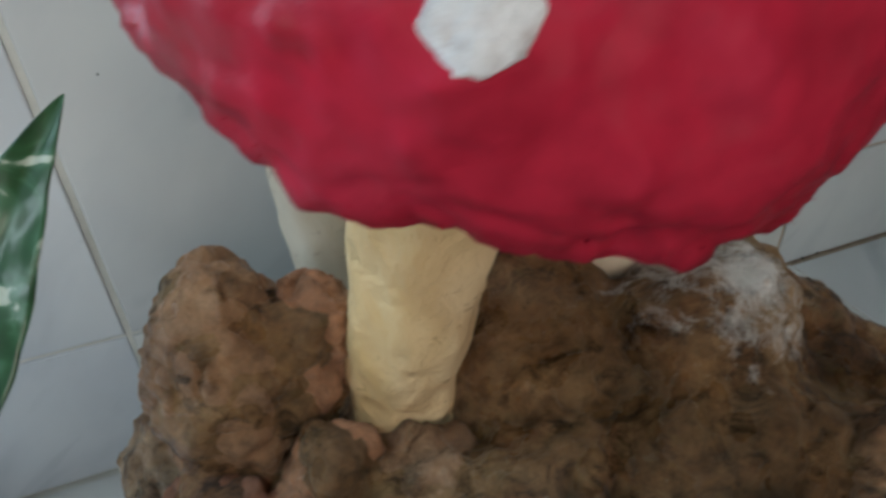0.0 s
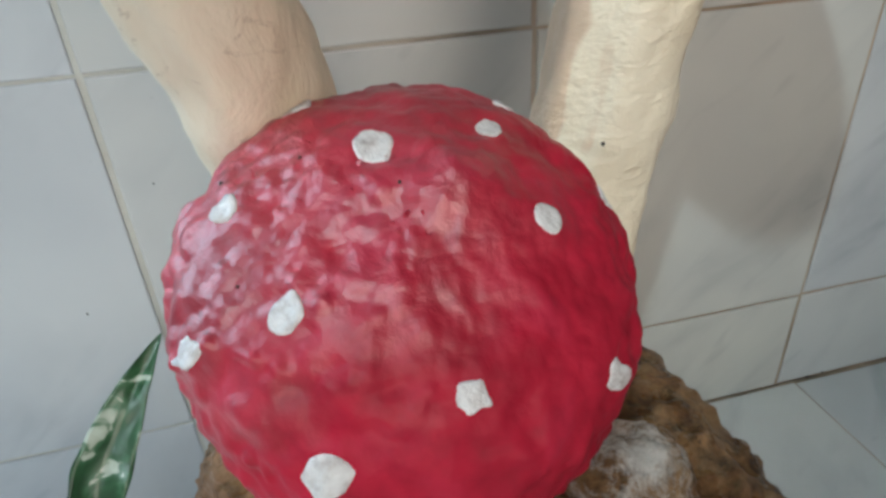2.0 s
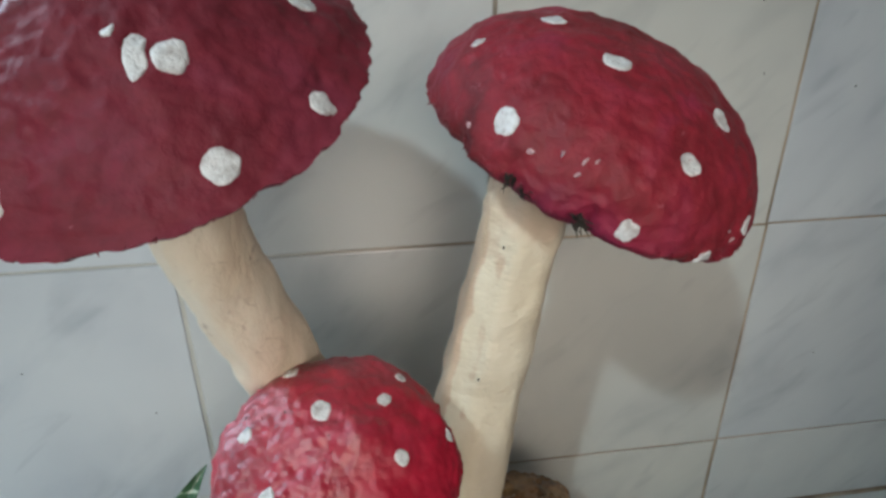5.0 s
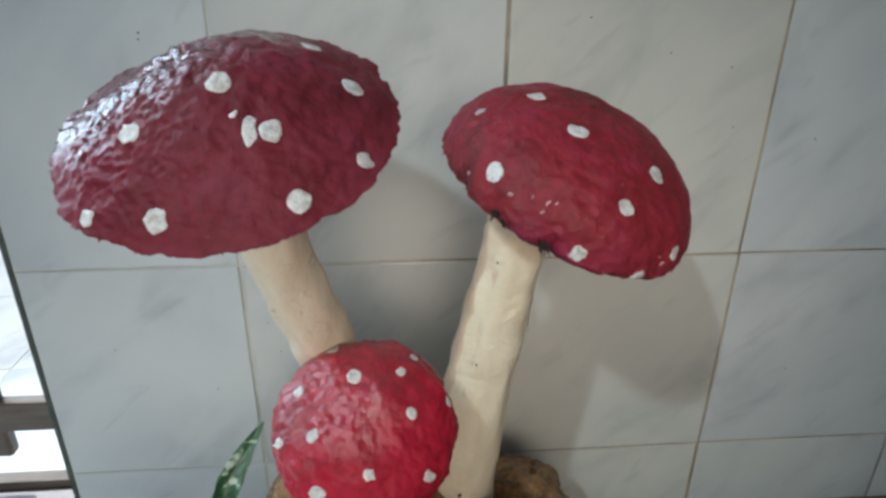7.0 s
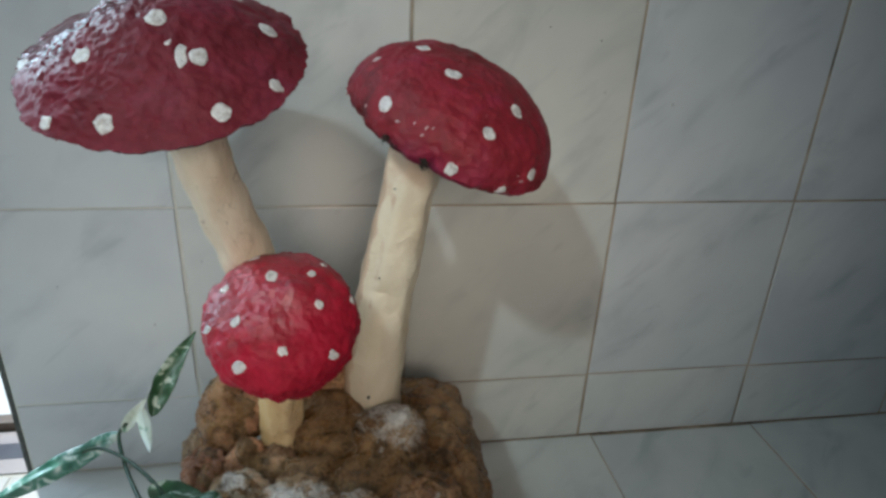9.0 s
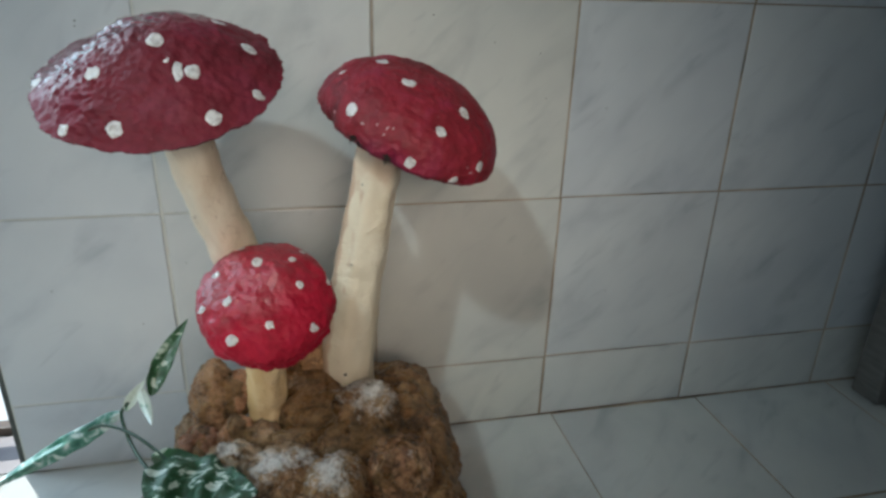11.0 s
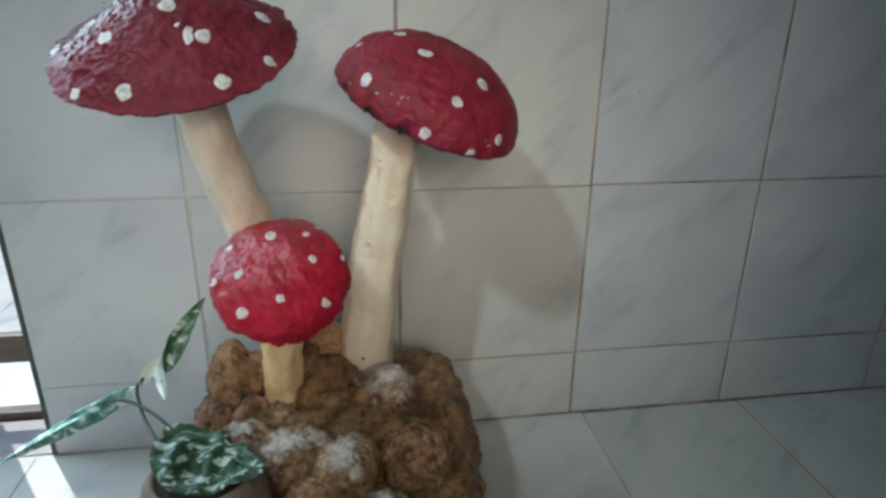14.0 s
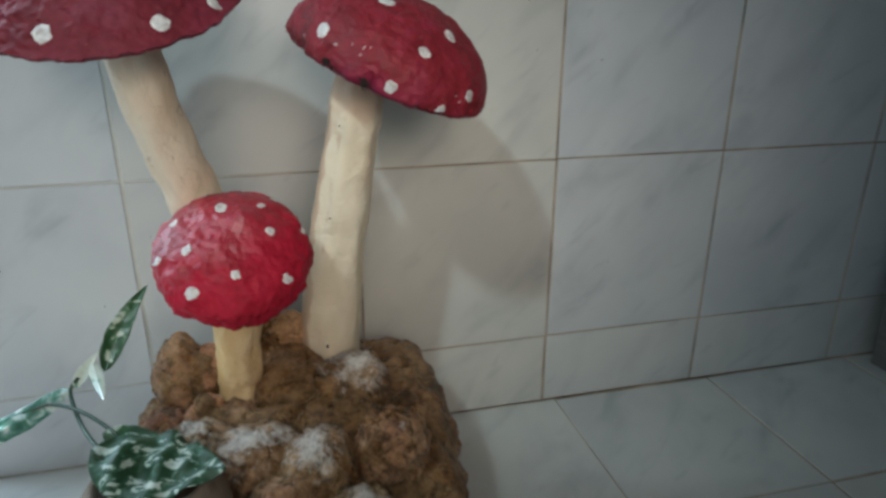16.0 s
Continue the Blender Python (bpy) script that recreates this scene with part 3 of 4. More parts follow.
def stem(centres, radii, mat, seed, label, flat=0.0, lump=0.0022, seg=56, per=14):
    """A hand-modelled tube through the centres."""
    bm = bmesh.new()
    pts = [Vector(c) for c in centres]
    path, rad = [], []
    n = len(pts)
    for i in range(n - 1):
        p0, p1, p2, p3 = pts[max(i - 1, 0)], pts[i], pts[i + 1], pts[min(i + 2, n - 1)]
        for k in range(per + (i == n - 2)):
            t = k / per
            path.append(0.5 * (2 * p1 + (p2 - p0) * t + (2 * p0 - 5 * p1 + 4 * p2 - p3) * t * t + (3 * p1 - p0 - 3 * p2 + p3) * t ** 3))
            rad.append(radii[i] + (radii[i + 1] - radii[i]) * t)
    rows = []
    off = Vector((seed * 2.3, seed * 4.1, seed))
    for i, (p, r) in enumerate(zip(path, rad)):
        d = (path[min(i + 1, len(path) - 1)] - path[max(i - 1, 0)]).normalized()
        e1 = d.cross(Vector((0, 1, 0.05))).normalized()
        e2 = d.cross(e1)
        row = []
        for k in range(seg):
            g = 2 * math.pi * k / seg
            w = e1 * math.cos(g) + e2 * math.sin(g)
            facet = 1 - flat * (0.5 - 0.5 * math.cos(7 * g + seed + 3 * i / len(path)))
            q = p + w * r * facet
            q += w * (lump * rough_noise(q + off, 30) + 0.0008 * rough_noise(q + off, 110, 2))
            row.append(bm.verts.new(q - ORIGIN))
        rows.append(row)
    for ra, rb in zip(rows, rows[1:]):
        for k in range(seg):
            bm.faces.new((ra[k], ra[(k + 1) % seg], rb[(k + 1) % seg], rb[k]))
    bm.faces.new(rows[0])
    bm.faces.new(list(reversed(rows[-1])))
    bmesh.ops.recalc_face_normals(bm, faces=bm.faces)
    return part("stem", bm, mat, sculpture, label)


stem([(0.146, -0.115, 0.16), (0.139, -0.128, 0.24), (0.130, -0.165, 0.34), (0.116, -0.205, 0.437), (0.100, -0.226, 0.50), (0.089, -0.25, 0.565), (0.080, -0.255, 0.645)],
     [0.034, 0.031, 0.028, 0.0265, 0.026, 0.0245, 0.022], TAN, 1.0, "tan plaster stem with dark scuffs", 0.03)
stem([(0.240, -0.168, 0.18), (0.244, -0.175, 0.28), (0.258, -0.178, 0.39), (0.279, -0.178, 0.50), (0.294, -0.18, 0.565)],
     [0.040, 0.0345, 0.0315, 0.030, 0.027], CREAM, 2.0, "cream plaster stem with flattened facets", 0.06, 0.0034)
stem([(0.136, -0.210, 0.19), (0.137, -0.214, 0.235), (0.142, -0.232, 0.30), (0.150, -0.262, 0.395)],
     [0.0215, 0.0226, 0.0248, 0.0245], OCHRE, 3.0, "short ochre plaster stem", 0.05, 0.0030)

cap_l = cap("cap", (0.0695, -0.2455, 0.6375), 0.4433, -1.6998, 0.114, 0.0543, 1.07, 2.25, RED_A, 0.0032, 1.0, label="broad glossy dark red cap with white spots", flank=((-0.8, 0.55, 0.1), 0.010, 0.085, 0.0024, 115))
cap_r = cap("cap", (0.3189, -0.1858, 0.5693), 0.4372, -0.55, 0.1075, 0.0736, 1.04, 0.90, RED_B, 0.0028, 2.0, label="tilted crimson cap with white spots and ragged rim", notch=((85, 0.009, 12), (62, 0.004, 8)))
cap_s = cap("cap", (0.1517, -0.2710, 0.3967), 0.6171, -1.5174, 0.0725, 0.0461, 1.09, 0.64, RED_C, 0.0034, 3.0, (((0.163, -0.287, 0.446), 0.0062, 0.010), ((0.165, -0.290, 0.445), 0.0040, 0.030)), "small lumpy bright red cap with white spots", ((-1, 0, 0.1), 0.0, 0.170, 0.0016, 105), grain=0.14)
SPOTS = {
    0: [(128, 0.15, 8.2), (202, 0.55, 8.1), (144, 0.39, 7.9), (168, 0.73, 6.6), (139, 0.695, 7.5), (91.5, 0.668, 8.0), (66, 0.788, 5.6), (61, 0.38, 7.4), (238, 0.47, 8.0), (18, 0.88, 8.5)],
    1: [(9, 0.37, 7.3), (64, 0.325, 8.0), (52, 0.808, 8.0), (136, 0.393, 7.5), (108, 0.615, 6.8), (95.5, 0.945, 6.7), (142, 0.86, 7.0), (124, 0.98, 6.0), (15, 0.69, 5.0)],
    2: [(311, 0.708, 6.0), (300.5, 0.308, 6.2), (247, 0.428, 4.4), (250, 0.68, 4.0), (354, 0.575, 5.0), (38, 0.385, 5.6), (199, 0.33, 5.4), (113, 0.408, 4.6), (157, 0.69, 5.2), (75, 0.658, 6.4), (32, 0.72, 5.8), (212, 0.78, 4.0)],
}
for i, (ob, tree, where, axis) in enumerate((cap_l, cap_r, cap_s)):
    for k, (th, s, rad) in enumerate(SPOTS[i]):
        spot(ob, tree, where, th, s, rad * 0.93 / 1000, 1.0, i * 20 + k + 0.37)
smear = spot(cap_l[0], cap_l[1], cap_l[2], 134, 0.365, 0.0033, 3.0, 5.5, 1.5)
smear.name = "paint_smear"
for th, sv, rad in ((130, 0.29, 0.0015),):
    spot(cap_l[0], cap_l[1], cap_l[2], th, sv, rad, 1.6, th * 0.1, 1.2).name = "paint_drip"
smear["label"] = "grey-white smear of spilt paint"


def boulder(c, r, mat, seed, spin=0.0, sub=5, tint=(1, 1, 1), warp=1.0, pleat=0.0, crease=1.0):
    """One lump of the rockwork: a warped core with folds and creases pressed into its skin."""
    bm = bmesh.new()
    bmesh.ops.create_icosphere(bm, subdivisions=sub, radius=1.0)
    turn = Euler((spin * 0.4, spin * 0.5, spin)).to_matrix()
    off = Vector((seed * 1.9, seed * 3.3, seed * 0.7))
    c = Vector(c)
    size = min(1.0, max(r) / 0.045)
    for w in bm.verts:
        p = w.co.copy()
        k = 0.93 + warp * (0.22 * noise.noise(p * 1.2 + off) + 0.14 * noise.noise(p * 2.5 - off) - 0.12 * abs(noise.noise(p * 3.6 + off)))
        q = turn @ Vector((p.x * r[0], p.y * r[1], p.z * r[2])) * k + c
        out = (q - c).normalized()
        folds = Vector((q.x, q.y, q.z * 0.55))
        d = -0.0055 * crease * size * math.exp(-(noise.noise(folds * 26 + off) / 0.09) ** 2)
        d -= 0.0028 * math.exp(-(noise.noise(folds * 62 - off) / 0.10) ** 2)
        d += 0.0026 * noise.noise(q * 75 + off) + 0.0016 * noise.noise(q * 160) + 0.0009 * noise.noise(q * 330)
        # pleats where the wet cement was dragged sideways
        d -= pleat * (1 - abs(math.sin(q.dot(Vector((150, 60, 330))) + 3.5 * noise.noise(q * 28 + off)))) ** 2 * (0.4 + 1.2 * abs(noise.noise(q * 40 - off)))
        w.co = q + out * d - ORIGIN
        w.co.z = max(w.co.z, 0.001)
    ob = part("stone", bm, mat, sculpture)
    ob.color = (*tint, 0.4 if pleat > 0.001 else 1.0)
    return ob


UMBER, GOLD, PINK, ASH, BROWN = (0.68, 0.62, 0.58), (0.95, 0.90, 0.72), (1.25, 1.10, 1.04), (1.3, 1.4, 1.6), (0.78, 0.70, 0.64)
STONES = [
    ((0.074, -0.192, 0.228), (0.034, 0.038, 0.064), 0.0, (1.08, 0.92, 0.82), 0.3, 0.0024, 0.15),
    ((0.063, -0.234, 0.188), (0.038, 0.038, 0.034), 0.5, (1.0, 0.70, 0.66), 0.6, 0.0020, 0.4),
    ((0.102, -0.200, 0.243), (0.024, 0.024, 0.036), 0.9, (1.35, 1.02, 0.90), 0.5, 0.0020, 0.3),
    ((0.098, -0.240, 0.214), (0.016, 0.020, 0.027), 1.4, (1.45, 1.14, 1.02), 0.6, 0.0026, 0.3),
    ((0.126, -0.246, 0.194), (0.036, 0.032, 0.035), 0.1, (0.88, 0.76, 0.70), 0.6, 0.0008, 0.6),
    ((0.188, -0.158, 0.232), (0.040, 0.032, 0.062), 0.3, (1.62, 1.48, 1.30), 0.3, 0.0012, 0.1),
    ((0.290, -0.322, 0.198), (0.044, 0.046, 0.046), 1.1, (1.12, 0.97, 0.90), 0.4, 0.0008, 0.4),
    ((0.214, -0.346, 0.204), (0.040, 0.040, 0.042), 0.2, (1.05, 0.95, 0.78), 0.6, 0.0008, 0.5),
    ((0.156, -0.314, 0.203), (0.054, 0.040, 0.036), 0.5, (1.0, 0.92, 0.86), 0.8, 0.0008, 0.7),
    ((0.182, -0.372, 0.180), (0.042, 0.038, 0.042), 1.6, PINK, 0.8, 0.0008, 0.7),
    ((0.245, -0.388, 0.165), (0.052, 0.042, 0.042), 0.7, GOLD, 0.8, 0.0008, 0.7),
    ((0.075, -0.250, 0.120), (0.052, 0.052, 0.078), 0.2, UMBER, 0.8, 0.0008, 0.7),
    ((0.205, -0.390, 0.095), (0.060, 0.050, 0.078), 1.0, BROWN, 0.8, 0.0008, 0.7),
    ((0.055, -0.150, 0.120), (0.052, 0.054, 0.088), 0.1, UMBER, 0.8, 0.0008, 0.7),
    ((0.098, -0.300, 0.206), (0.036, 0.030, 0.042), 0.7, ASH, 0.8, 0.0008, 0.7),
]
for k, (c, r, spin, tint, warp, pleat, crease) in enumerate(STONES):
    boulder(c, r, ROCK, k + 1.0, spin, 6 if max(r) > 0.045 or k < 4 else 5, tint, warp, pleat, crease)

# the cast mass that the lumps are pressed into: a slope under the stems and a rounded block beside them
MASS = [
    ((0.205, -0.205, 0.085), (0.150, 0.130, 0.122), 1.0), ((0.222, -0.290, 0.078), (0.108, 0.118, 0.118), 1.0),
    ((0.197, -0.200, 0.200), (0.054, 0.050, 0.056), 0.9), ((0.257, -0.240, 0.223), (0.044, 0.038, 0.040), 0.9),
    ((0.240, -0.275, 0.196), (0.048, 0.044, 0.044), 0.9), ((0.170, -0.262, 0.196), (0.034, 0.032, 0.032), 1.0),
    ((0.298, -0.200, 0.086), (0.079, 0.140, 0.132), 0.56), ((0.303, -0.290, 0.080), (0.072, 0.090, 0.112), 0.7),
]
bm = bmesh.new()
for c, r, square in MASS + [(c, [v * 0.86 for v in r], 1.0) for c, r, *_ in STONES]:
    n0 = len(bm.verts)
    bmesh.ops.create_icosphere(bm, subdivisions=4, radius=1.0)
    bm.verts.ensure_lookup_table()
    for w in bm.verts[n0:]:
        w.co = Vector([math.copysign(abs(v) ** square, v) * h for v, h in zip(w.co, r)]) + Vector(c) - ORIGIN
        w.co.z = max(w.co.z, 0.001)
mass = part("rock_base", bm, ROCK, sculpture, "cast brown rockwork that the lumps are pressed into")
mass.color = (0.72, 0.60, 0.46, 1)
remesh = mass.modifiers.new("remesh", "REMESH")
remesh.mode, remesh.voxel_size, remesh.use_smooth_shade = "VOXEL", 0.003, True
smooth = mass.modifiers.new("smooth", "SMOOTH")
smooth.factor, smooth.iterations = 0.8, 16
tex = bpy.data.textures.new("rock_lumps", "CLOUDS")
tex.noise_scale, tex.noise_depth = 0.026, 5
push = mass.modifiers.new("push", "DISPLACE")
push.texture, push.strength, push.mid_level, push.texture_coords = tex, 0.020, 0.46, "LOCAL"
tex_fine = bpy.data.textures.new("rock_grain", "VORONOI")
tex_fine.noise_scale, tex_fine.noise_intensity = 0.013, 1.0
grain = mass.modifiers.new("grain", "DISPLACE")
grain.texture, grain.strength, grain.mid_level, grain.texture_coords = tex_fine, -0.0042, 0.4, "LOCAL"


def tuft(parent, p, d, count, length, seed):
    """Frayed fibres where the cap's shell has torn away from the stem."""
    rnd = random.Random(seed)
    bm = bmesh.new()
    for _ in range(count):
        a = Vector(p) + Vector([rnd.uniform(-0.003, 0.003) for _ in range(3)]) - ORIGIN
        b = a + (Vector(d) + Vector([rnd.uniform(-0.6, 0.6) for _ in range(3)])).normalized() * length * rnd.uniform(0.4, 1)
        side = (b - a).cross(Vector((0, 1, 0.2))).normalized() * 0.0006
        back = (b - a).cross(side).normalized() * 0.0004
        base = [bm.verts.new(a + s) for s in (side, back - side, -back - side * 0.2)]
        end = bm.verts.new(b)
        bm.faces.new(base)
        for i in range(3):
            bm.faces.new((base[i], base[(i + 1) % 3], end))
    return tagged(part("frayed_fibre", bm, FIBRE, parent, "dark frayed fibres under the rim"), kind="stuff")


for at, lean, count, long, seed in ((61, (-0.4, -0.3, -0.7), 26, 0.0075, 5), (66, (0.3, -0.4, -0.6), 14, 0.006, 8), (82, (0.4, -0.3, -0.75), 36, 0.0095, 4)):
    tuft(cap_r[0], cap_r[2](at, 0.985) + ORIGIN, lean, count, long, seed)


def scraps(made, places, mat, seed, length=0.0035):
    """Bits of torn paper skin standing off a cap."""
    ob, tree, where, axis = made
    rnd = random.Random(seed)
    bm = bmesh.new()
    for th, sv in places:
        p, n, _, _ = tree.find_nearest(where(th + rnd.uniform(-3, 3), sv + rnd.uniform(-0.012, 0.012)))
        side = n.cross(Vector((rnd.uniform(-1, 1), rnd.uniform(-1, 1), rnd.uniform(-1, 1)))).normalized()
        out = (n * rnd.uniform(0.3, 1.0) + n.cross(side) * rnd.uniform(0.4, 1.2)).normalized() * length * rnd.uniform(0.6, 1.4)
        w = side * length * rnd.uniform(0.3, 0.6)
        base = [bm.verts.new(q) for q in (p - n * 0.001 - w, p - n * 0.001 + w, p - n * 0.001 + w * 0.5 + n * 0.0006)]
        end = bm.verts.new(p + out)
        bm.faces.new(base)
        for k in range(3):
            bm.faces.new((base[k], base[(k + 1) % 3], end))
    bmesh.ops.recalc_face_normals(bm, faces=bm.faces)
    tagged(part("torn_paper", bm, mat, ob, "torn scraps of painted paper", smooth=False), kind="stuff")


scraps(cap_r, [(k * 3.0, 0.985) for k in range(120)], RED_B, 21, 0.0024)
scraps(cap_r, [(20 + k * 1.2, 0.99) for k in range(40)], RED_B, 25, 0.0030)
scraps(cap_l, [(k * 4.0, 0.985) for k in range(90)], RED_A, 22, 0.0022)
scraps(cap_l, [(300 + k * 2.5, 0.24 + 0.012 * (k % 5)) for k in range(16)], RED_A, 23, 0.0028)
scraps(cap_s, [(285 + 14 * k, 0.07 + 0.015 * (k % 3)) for k in range(7)] + [(305, 0.24), (318, 0.27), (330, 0.22), (350, 0.35), (322, 0.45), (340, 0.52)], RED_C, 26, 0.0028)
scraps(cap_s, [(k * 5.0, 0.985) for k in range(72)], RED_C, 24, 0.0014)


for th, sv, rad, stretch, spin in ((62, 0.85, 1.3, 1.6, 0.3), (70, 0.79, 1.5, 1.3, 1.1), (76, 0.77, 0.8, 3.2, 0.8), (79, 0.75, 0.7, 3.0, 1.0),
                                   (76, 0.83, 1.2, 1.4, 0.4), (42, 0.93, 1.0, 1.8, 0.5), (132, 0.86, 0.8, 2.2, 0.2), (136, 0.90, 0.8, 2.4, 0.6)):
    bare = spot(cap_r[0], cap_r[1], cap_r[2], th, sv, rad / 1000, stretch, th * 0.31, spin)
    bare.name, bare["label"] = "bare_patch", "small torn patch of pinkish bare paper"
    bare.data.materials[0] = PAPER
# pits in the small cap's paint
for k, (th, sv, size) in enumerate(((330, 0.42, 0.0006), (300, 0.16, 0.0005), (345, 0.66, 0.0007), (20, 0.50, 0.0005))):
    p, nrm, _, _ = cap_s[1].find_nearest(cap_s[2](th, sv))
    bm = bmesh.new()
    bmesh.ops.create_icosphere(bm, subdivisions=2, radius=size)
    bmesh.ops.translate(bm, verts=bm.verts, vec=p + nrm * size * 0.2)
    part("pit", bm, FIBRE, cap_s[0], "dark pinhole in the paint")


# ---------------- the potted plant ----------------
plant = tagged(new("potted_plant"), "variegated green and white houseplant in a rounded clay pot", "plant")
plant.location = (0.072, -0.378, 0)
PL = Vector(plant.location)


def lathe(profile, centre, seg=48, wob=0.0, seed=0.0):
    bm = bmesh.new()
    rows = []
    for r, z in profile:
        rows.append([bm.verts.new(Vector((r * math.cos(g), r * math.sin(g), z)) * 1.0 + Vector((centre[0], centre[1], 0)) +
                                  Vector((math.cos(g), math.sin(g), 0)) * wob * rough_noise(Vector((math.cos(g), math.sin(g), z * 20 + seed)), 2)) for g in (2 * math.pi * k / seg for k in range(seg))])
    for ra, rb in zip(rows, rows[1:]):
        for k in range(seg):
            bm.faces.new((ra[k], ra[(k + 1) % seg], rb[(k + 1) % seg], rb[k]))
    bm.faces.new(list(reversed(rows[0])))
    bm.faces.new(rows[-1])
    bmesh.ops.recalc_face_normals(bm, faces=bm.faces)
    return bm


part("pot", lathe([(0.040, 0.001), (0.045, 0.004), (0.057, 0.07), (0.064, 0.13), (0.065, 0.18), (0.062, 0.215), (0.056, 0.236), (0.050, 0.245), (0.046, 0.246), (0.043, 0.240), (0.042, 0.228)], (0, 0), wob=0.0015), CLAY, plant, "rounded weathered brown clay pot")
part("soil", lathe([(0.0425, 0.226), (0.0425, 0.241), (0.02, 0.244)], (0, 0), wob=0.001), SOIL, plant)


def stalk(points, r0, r1, name="stalk"):
    bm = bmesh.new()
    pts = [Vector(p) - PL for p in points]
    path = []
    for i in range(len(pts) - 1):
        p0, p1, p2, p3 = pts[max(i - 1, 0)], pts[i], pts[i + 1], pts[min(i + 2, len(pts) - 1)]
        for k in range(8 + (i == len(pts) - 2)):
            t = k / 8
            path.append(0.5 * (2 * p1 + (p2 - p0) * t + (2 * p0 - 5 * p1 + 4 * p2 - p3) * t * t + (3 * p1 - p0 - 3 * p2 + p3) * t ** 3))
    rows = []
    for i, p in enumerate(path):
        d = (path[min(i + 1, len(path) - 1)] - path[max(i - 1, 0)]).normalized()
        e1 = d.cross(Vector((0.2, 1, 0.1))).normalized()
        e2 = d.cross(e1)
        r = r0 + (r1 - r0) * i / (len(path) - 1)
        rows.append([bm.verts.new(p + (e1 * math.cos(g) + e2 * math.sin(g)) * r) for g in (2 * math.pi * k / 10 for k in range(10))])
    for ra, rb in zip(rows, rows[1:]):
        for k in range(10):
            bm.faces.new((ra[k], ra[(k + 1) % 10], rb[(k + 1) % 10], rb[k]))
    bm.faces.new(rows[0])
    bm.faces.new(list(reversed(rows[-1])))
    bmesh.ops.recalc_face_normals(bm, faces=bm.faces)
    return part(name, bm, STALK, plant)


def leaf(base, tip, side, width, fold=0.35, sag=0.0, ripple=0.06, seed=0.0, shape=0.75, mat=None, bow=(0, 0, 0), twist=0.0):
    """A pointed blade along a bowed midrib from base to tip, opened along side, folded along the midrib and twisted towards its tip."""
    base, tip, side, bow = Vector(base) - PL, Vector(tip) - PL, Vector(side), Vector(bow)
    length = (tip - base).length
    nu, nv, thick = 36, 13, 0.0005
    bm = bmesh.new()
    top, low = [], []
    for i in range(nu + 1):
        t = i / nu
        spine = base + (tip - base) * t + bow * 4 * t * (1 - t)
        along = (tip - base + bow * 4 * (1 - 2 * t)).normalized()
        out = (side - along * side.dot(along)).normalized()
        up = out.cross(along).normalized()
        g = twist * t
        out, up = out * math.cos(g) + up * math.sin(g), up * math.cos(g) - out * math.sin(g)
        half = width * (math.sin(math.pi * t ** shape) ** 0.8 * (1 - 0.25 * t) + 0.012)
        ra, rb = [], []
        for k in range(nv):
            s = 2 * k / (nv - 1) - 1
            wavy = 1 + 0.10 * abs(s) * noise.noise(Vector((t * 9 + seed * 3, s, seed)))
            lift = fold * abs(s) * half + ripple * half * noise.noise(Vector((t * 7 + seed, s * 1.5, seed))) - sag * length * math.sin(math.pi * t)
            p = spine + out * s * half * wavy + up * lift
            ra.append(bm.verts.new(p + up * thick))
            rb.append(bm.verts.new(p - up * thick))
        top.append(ra)
        low.append(rb)
    for i in range(nu):
        for k in range(nv - 1):
            bm.faces.new((top[i][k], top[i][k + 1], top[i + 1][k + 1], top[i + 1][k]))
            bm.faces.new((low[i][k], low[i + 1][k], low[i + 1][k + 1], low[i][k + 1]))
        for k in (0, nv - 1):
            bm.faces.new((top[i][k], top[i + 1][k], low[i + 1][k], low[i][k]))
    for i in (0, nu):
        for k in range(nv - 1):
            bm.faces.new((top[i][k], low[i][k], low[i][k + 1], top[i][k + 1]))
    bmesh.ops.recalc_face_normals(bm, faces=bm.faces)
    return part("leaf", bm, mat or LEAF, plant)


stalk([(0.046, -0.366, 0.232), (0.026, -0.345, 0.255), (0.000, -0.300, 0.258), (-0.016, -0.264, 0.272), (-0.008, -0.26, 0.285)], 0.0024, 0.0017)
stalk([(0.060, -0.358, 0.232), (0.044, -0.338, 0.258), (0.006, -0.300, 0.268), (-0.030, -0.275, 0.268), (-0.052, -0.27, 0.26)], 0.0022, 0.0016)
stalk([(0.066, -0.378, 0.232), (0.045, -0.374, 0.258), (0.028, -0.368, 0.270)], 0.0022, 0.0016)
leaf((0.014, -0.252, 0.285), (0.054, -0.196, 0.351), (0.85, -0.10, -0.50), 0.0120, 0.30, 0.0, 0.16, seed=1.0, bow=(-0.004, 0.0, 0.002), twist=0.15)
leaf((0.002, -0.247, 0.298), (0.024, -0.302, 0.281), (0.8, 0.25, 0.2), 0.0064, 0.35, -0.05, seed=2.3, mat=LEAF_WHITE)
leaf((-0.022, -0.266, 0.268), (-0.150, -0.302, 0.220), (0.45, -0.43, -0.87), 0.0120, 0.6, -0.03, 0.3, seed=3.0, mat=LEAF_PALE, bow=(0.0, 0.0, 0.004), twist=-0.5)
leaf((-0.014, -0.262, 0.274), (-0.062, -0.276, 0.262), (0.45, -0.43, -0.87), 0.0075, 0.5, -0.05, 0.2, seed=6.0, mat=LEAF_PALE)
leaf((-0.012, -0.262, 0.276), (0.010, -0.246, 0.304), (0.62, -0.25, -0.35), 0.0070, 0.4, -0.03, seed=7.0, mat=LEAF_WHITE)
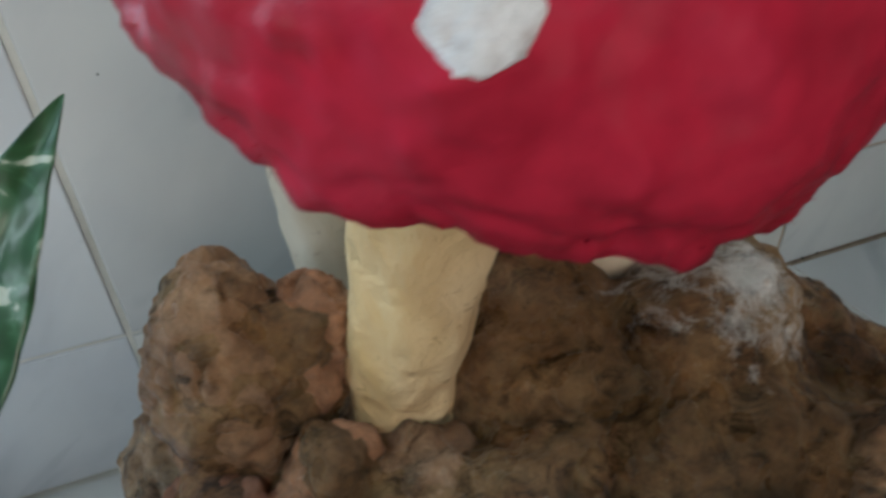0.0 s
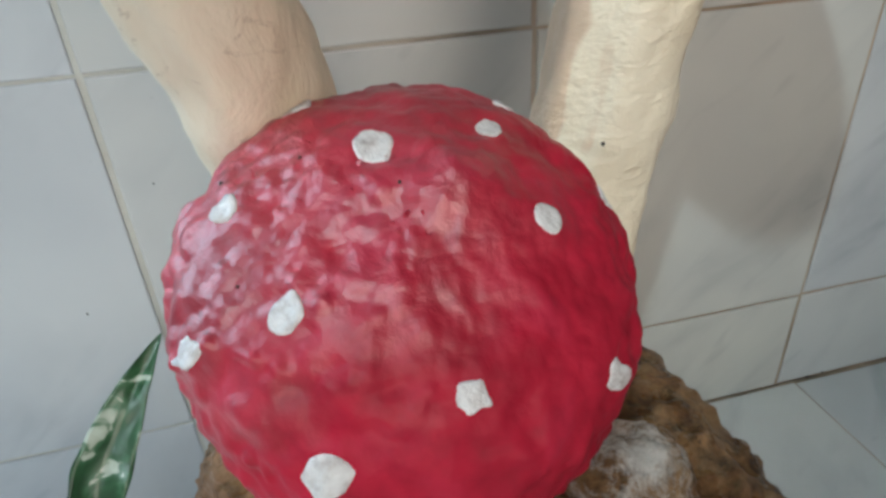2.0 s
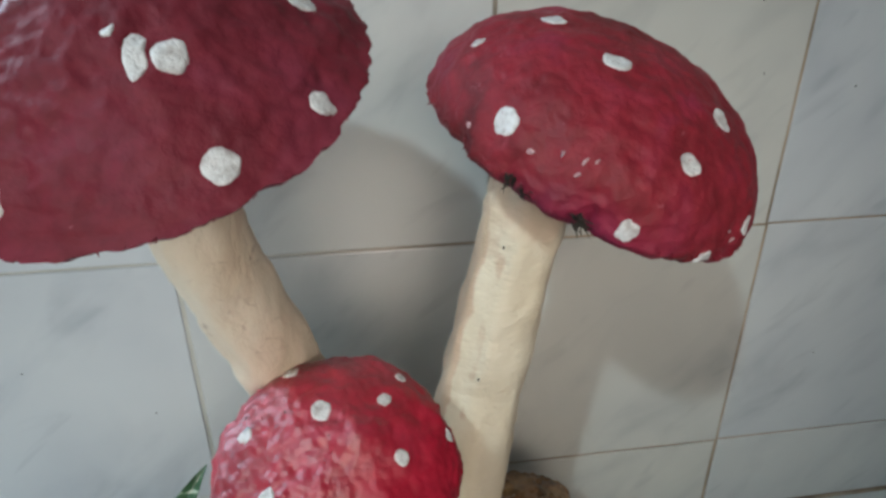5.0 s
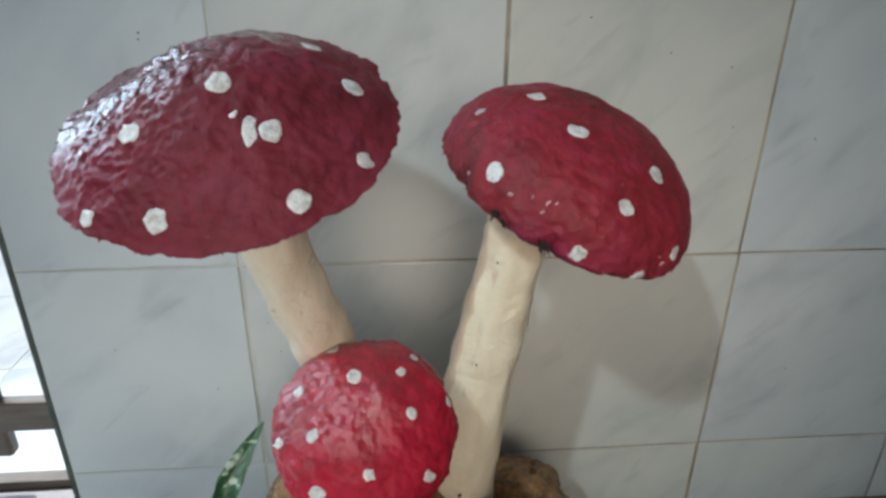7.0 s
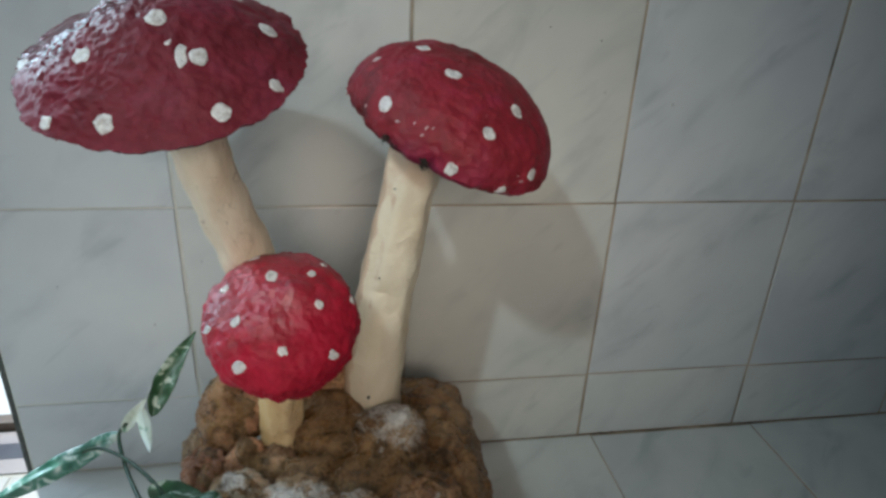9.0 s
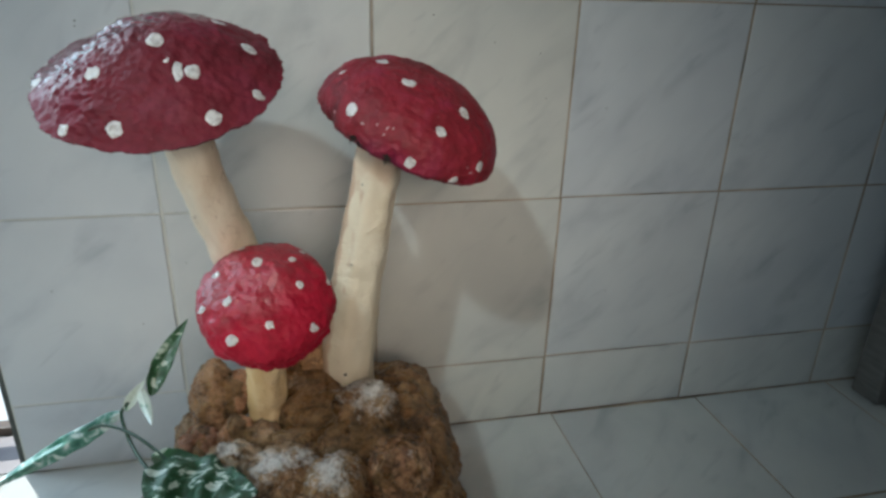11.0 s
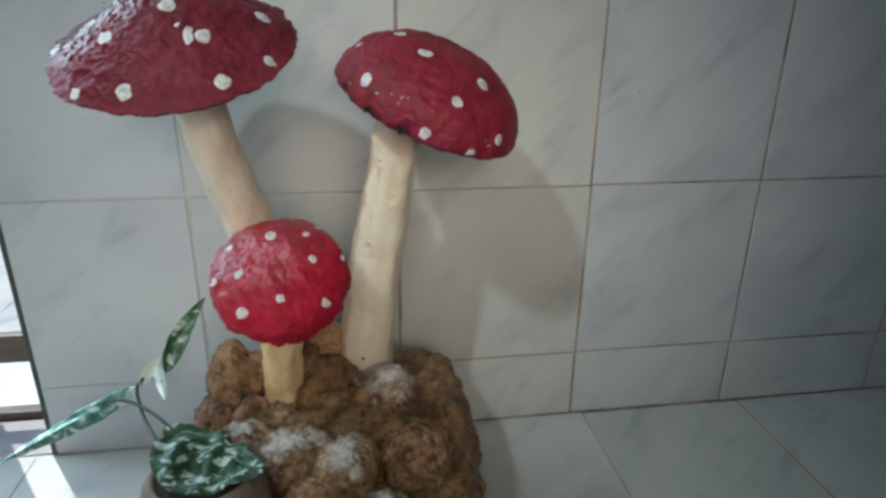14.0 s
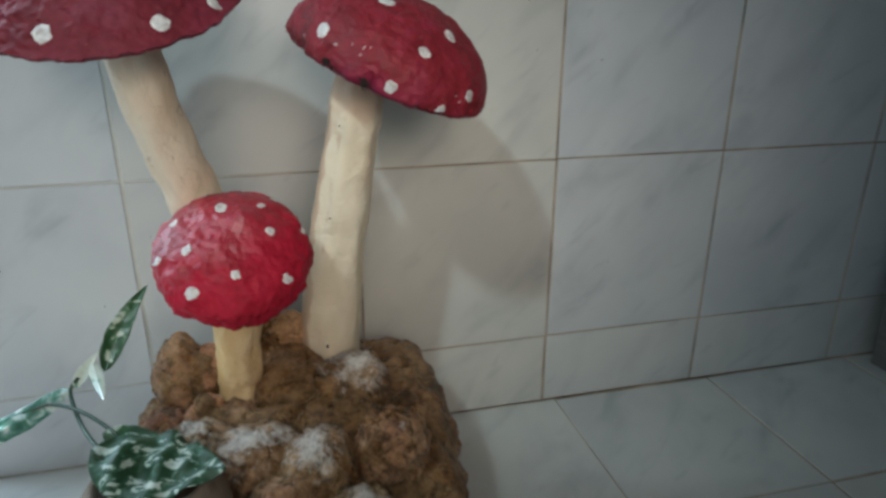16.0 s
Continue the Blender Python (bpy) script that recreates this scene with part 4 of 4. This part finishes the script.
leaf((0.026, -0.364, 0.272), (0.136, -0.398, 0.258), (0.28, 0.88, 0.22), 0.041, 0.12, -0.06, 0.35, seed=4.0, shape=0.8, mat=LEAF_BROAD)
leaf((0.026, -0.33, 0.264), (0.085, -0.345, 0.256), (0.2, 0.6, 0.4), 0.014, 0.3, -0.05, seed=5.0)

# ---------------- wooden gate in the doorway ----------------
gate = tagged(new("wooden_gate"), "low dark wooden gate with plain rails in the doorway", "gate")
gate.location = (-0.7, 0.10, 0)


def gate_bar(name, x0, x1, z0, z1, y0=0.10, y1=0.135):
    part(name, boxed(x0 + 0.7, x1 + 0.7, y0 - 0.10, y1 - 0.10, z0, z1, bevel=0.005), WOOD, gate, smooth=False)


gate_bar("post", -0.470, -0.388, 0.068, 0.98, 0.10, 0.122)
gate_bar("post", -1.14, -1.06, 0.068, 0.98)
gate_bar("rail", -1.06, -0.293, 0.114, 0.166, 0.099, 0.119)
gate_bar("rail", -1.06, -0.389, 0.90, 0.96, 0.099, 0.119)
tagged(mesh_object("threshold", boxed(DOOR_L, X_EDGE - 0.013, 0.104, 0.128, -0.001, 0.017, bevel=0.003), WOOD, smooth=False),
       "dark wooden strip across the doorway", "threshold", kind="structure")
tagged(mesh_object("door_sill", boxed(DOOR_L, X_EDGE, 0.0035, 0.1015, -0.001, 0.0015, bevel=0.001), SILL, smooth=False),
       "polished grey-brown stone door sill", "sill", kind="structure")

# ---------------- dark door on the east wall ----------------
door = tagged(new("door_1"), "dark grey painted panel door, closed, in the shaded end wall", "door", kind="structure")
door.location = (X_END, -0.5, 0)
DARK = plain("dark_grey_door_paint", (0.20, 0.195, 0.185), (0.13, 0.125, 0.12), 18, 0.5, (1, 1, 6))
part("door_leaf", boxed(-0.035, -0.004, -0.40, 0.40, 0.004, 2.02, bevel=0.003), DARK, door, smooth=False)
part("frame", boxed(-0.05, -0.003, 0.405, 0.465, 0.002, 2.08, bevel=0.004), DARK, door, smooth=False)
part("frame", boxed(-0.05, -0.003, -0.465, -0.405, 0.002, 2.08, bevel=0.004), DARK, door, smooth=False)
for z0, z1 in ((0.15, 0.85), (1.05, 1.85)):
    part("panel", boxed(-0.044, -0.03, -0.27, 0.27, z0, z1, bevel=0.006), DARK, door, smooth=False)

# ---------------- specks of dirt on the tiles and pits in the plaster ----------------
def fleck(parent, at, size, seed, origin=Vector((0, 0, 0)), name="dirt_speck"):
    bm = bmesh.new()
    bmesh.ops.create_icosphere(bm, subdivisions=2, radius=1.0)
    for w in bm.verts:
        w.co = Vector(at) - origin + w.co * size * (1 + 0.5 * noise.noise(w.co * 1.7 + Vector((seed, seed * 2, 0))))
    return part(name, bm, FIBRE, parent)


for k, (x, z, size) in enumerate([(-0.068, 0.674, 0.0016), (-0.069, 0.668, 0.0014), (0.024, 0.342, 0.0012), (-0.047, 0.248, 0.0012), (0.475, 0.655, 0.0011), (0.430, 0.409, 0.0010), (0.385, 0.690, 0.0013), (0.560, 0.575, 0.0011), (0.545, 0.640, 0.0012), (0.700, 0.245, 0.0010), (0.660, 0.560, 0.0012), (-0.120, 0.530, 0.0011), (0.036, 0.300, 0.0012), (-0.160, 0.310, 0.0012), (0.640, 0.002, 0.0018), (0.660, 0.003, 0.0016)]):
    fleck(wall, (x, -0.0002, z), size * 0.8, k + 0.5)
for k, (x, y, z, size) in enumerate([(0.263, -0.2055, 0.512, 0.0012), (0.2475, -0.2115, 0.415, 0.0013), (0.236, -0.2105, 0.262, 0.0024)]):
    fleck(sculpture, (x, y, z), size * 0.75, k + 9.5, ORIGIN, "pit")

# ---------------- tiles ----------------
def wall_lit_tone(u, v):
    # cool light at both sides and warm in the middle, painted into the tiles
    if u < -0.01:
        return 1.1
    if u < 0.55:
        return 0.05 if u > 0.25 else 0.55
    return 0.6 if v < 0.1 else 1.0


lay_tiles(wall, pose(0, 0, 0, 90, 0, 0), [X_EDGE, 0.0, 0.3, 0.6, 0.887, 1.185, X_END], ROWS_Z, gap_u=0.0036, lit_tone=wall_lit_tone)
xs = [X_LEFT] + [round(0.622 - 0.3 * k, 3) for k in range(6, -3, -1)] + [X_END]
ys = [Y_FRONT] + [round(-0.29 - 0.3 * k, 3) for k in range(3, -1, -1)] + [-0.0015]
lay_tiles(floor, pose(0, 0, 0), xs, ys, 0.0034, 0.0034)
lay_tiles(floor, pose(0, 0, 0), xs, [0.125 + 0.31 * k for k in range(7)])
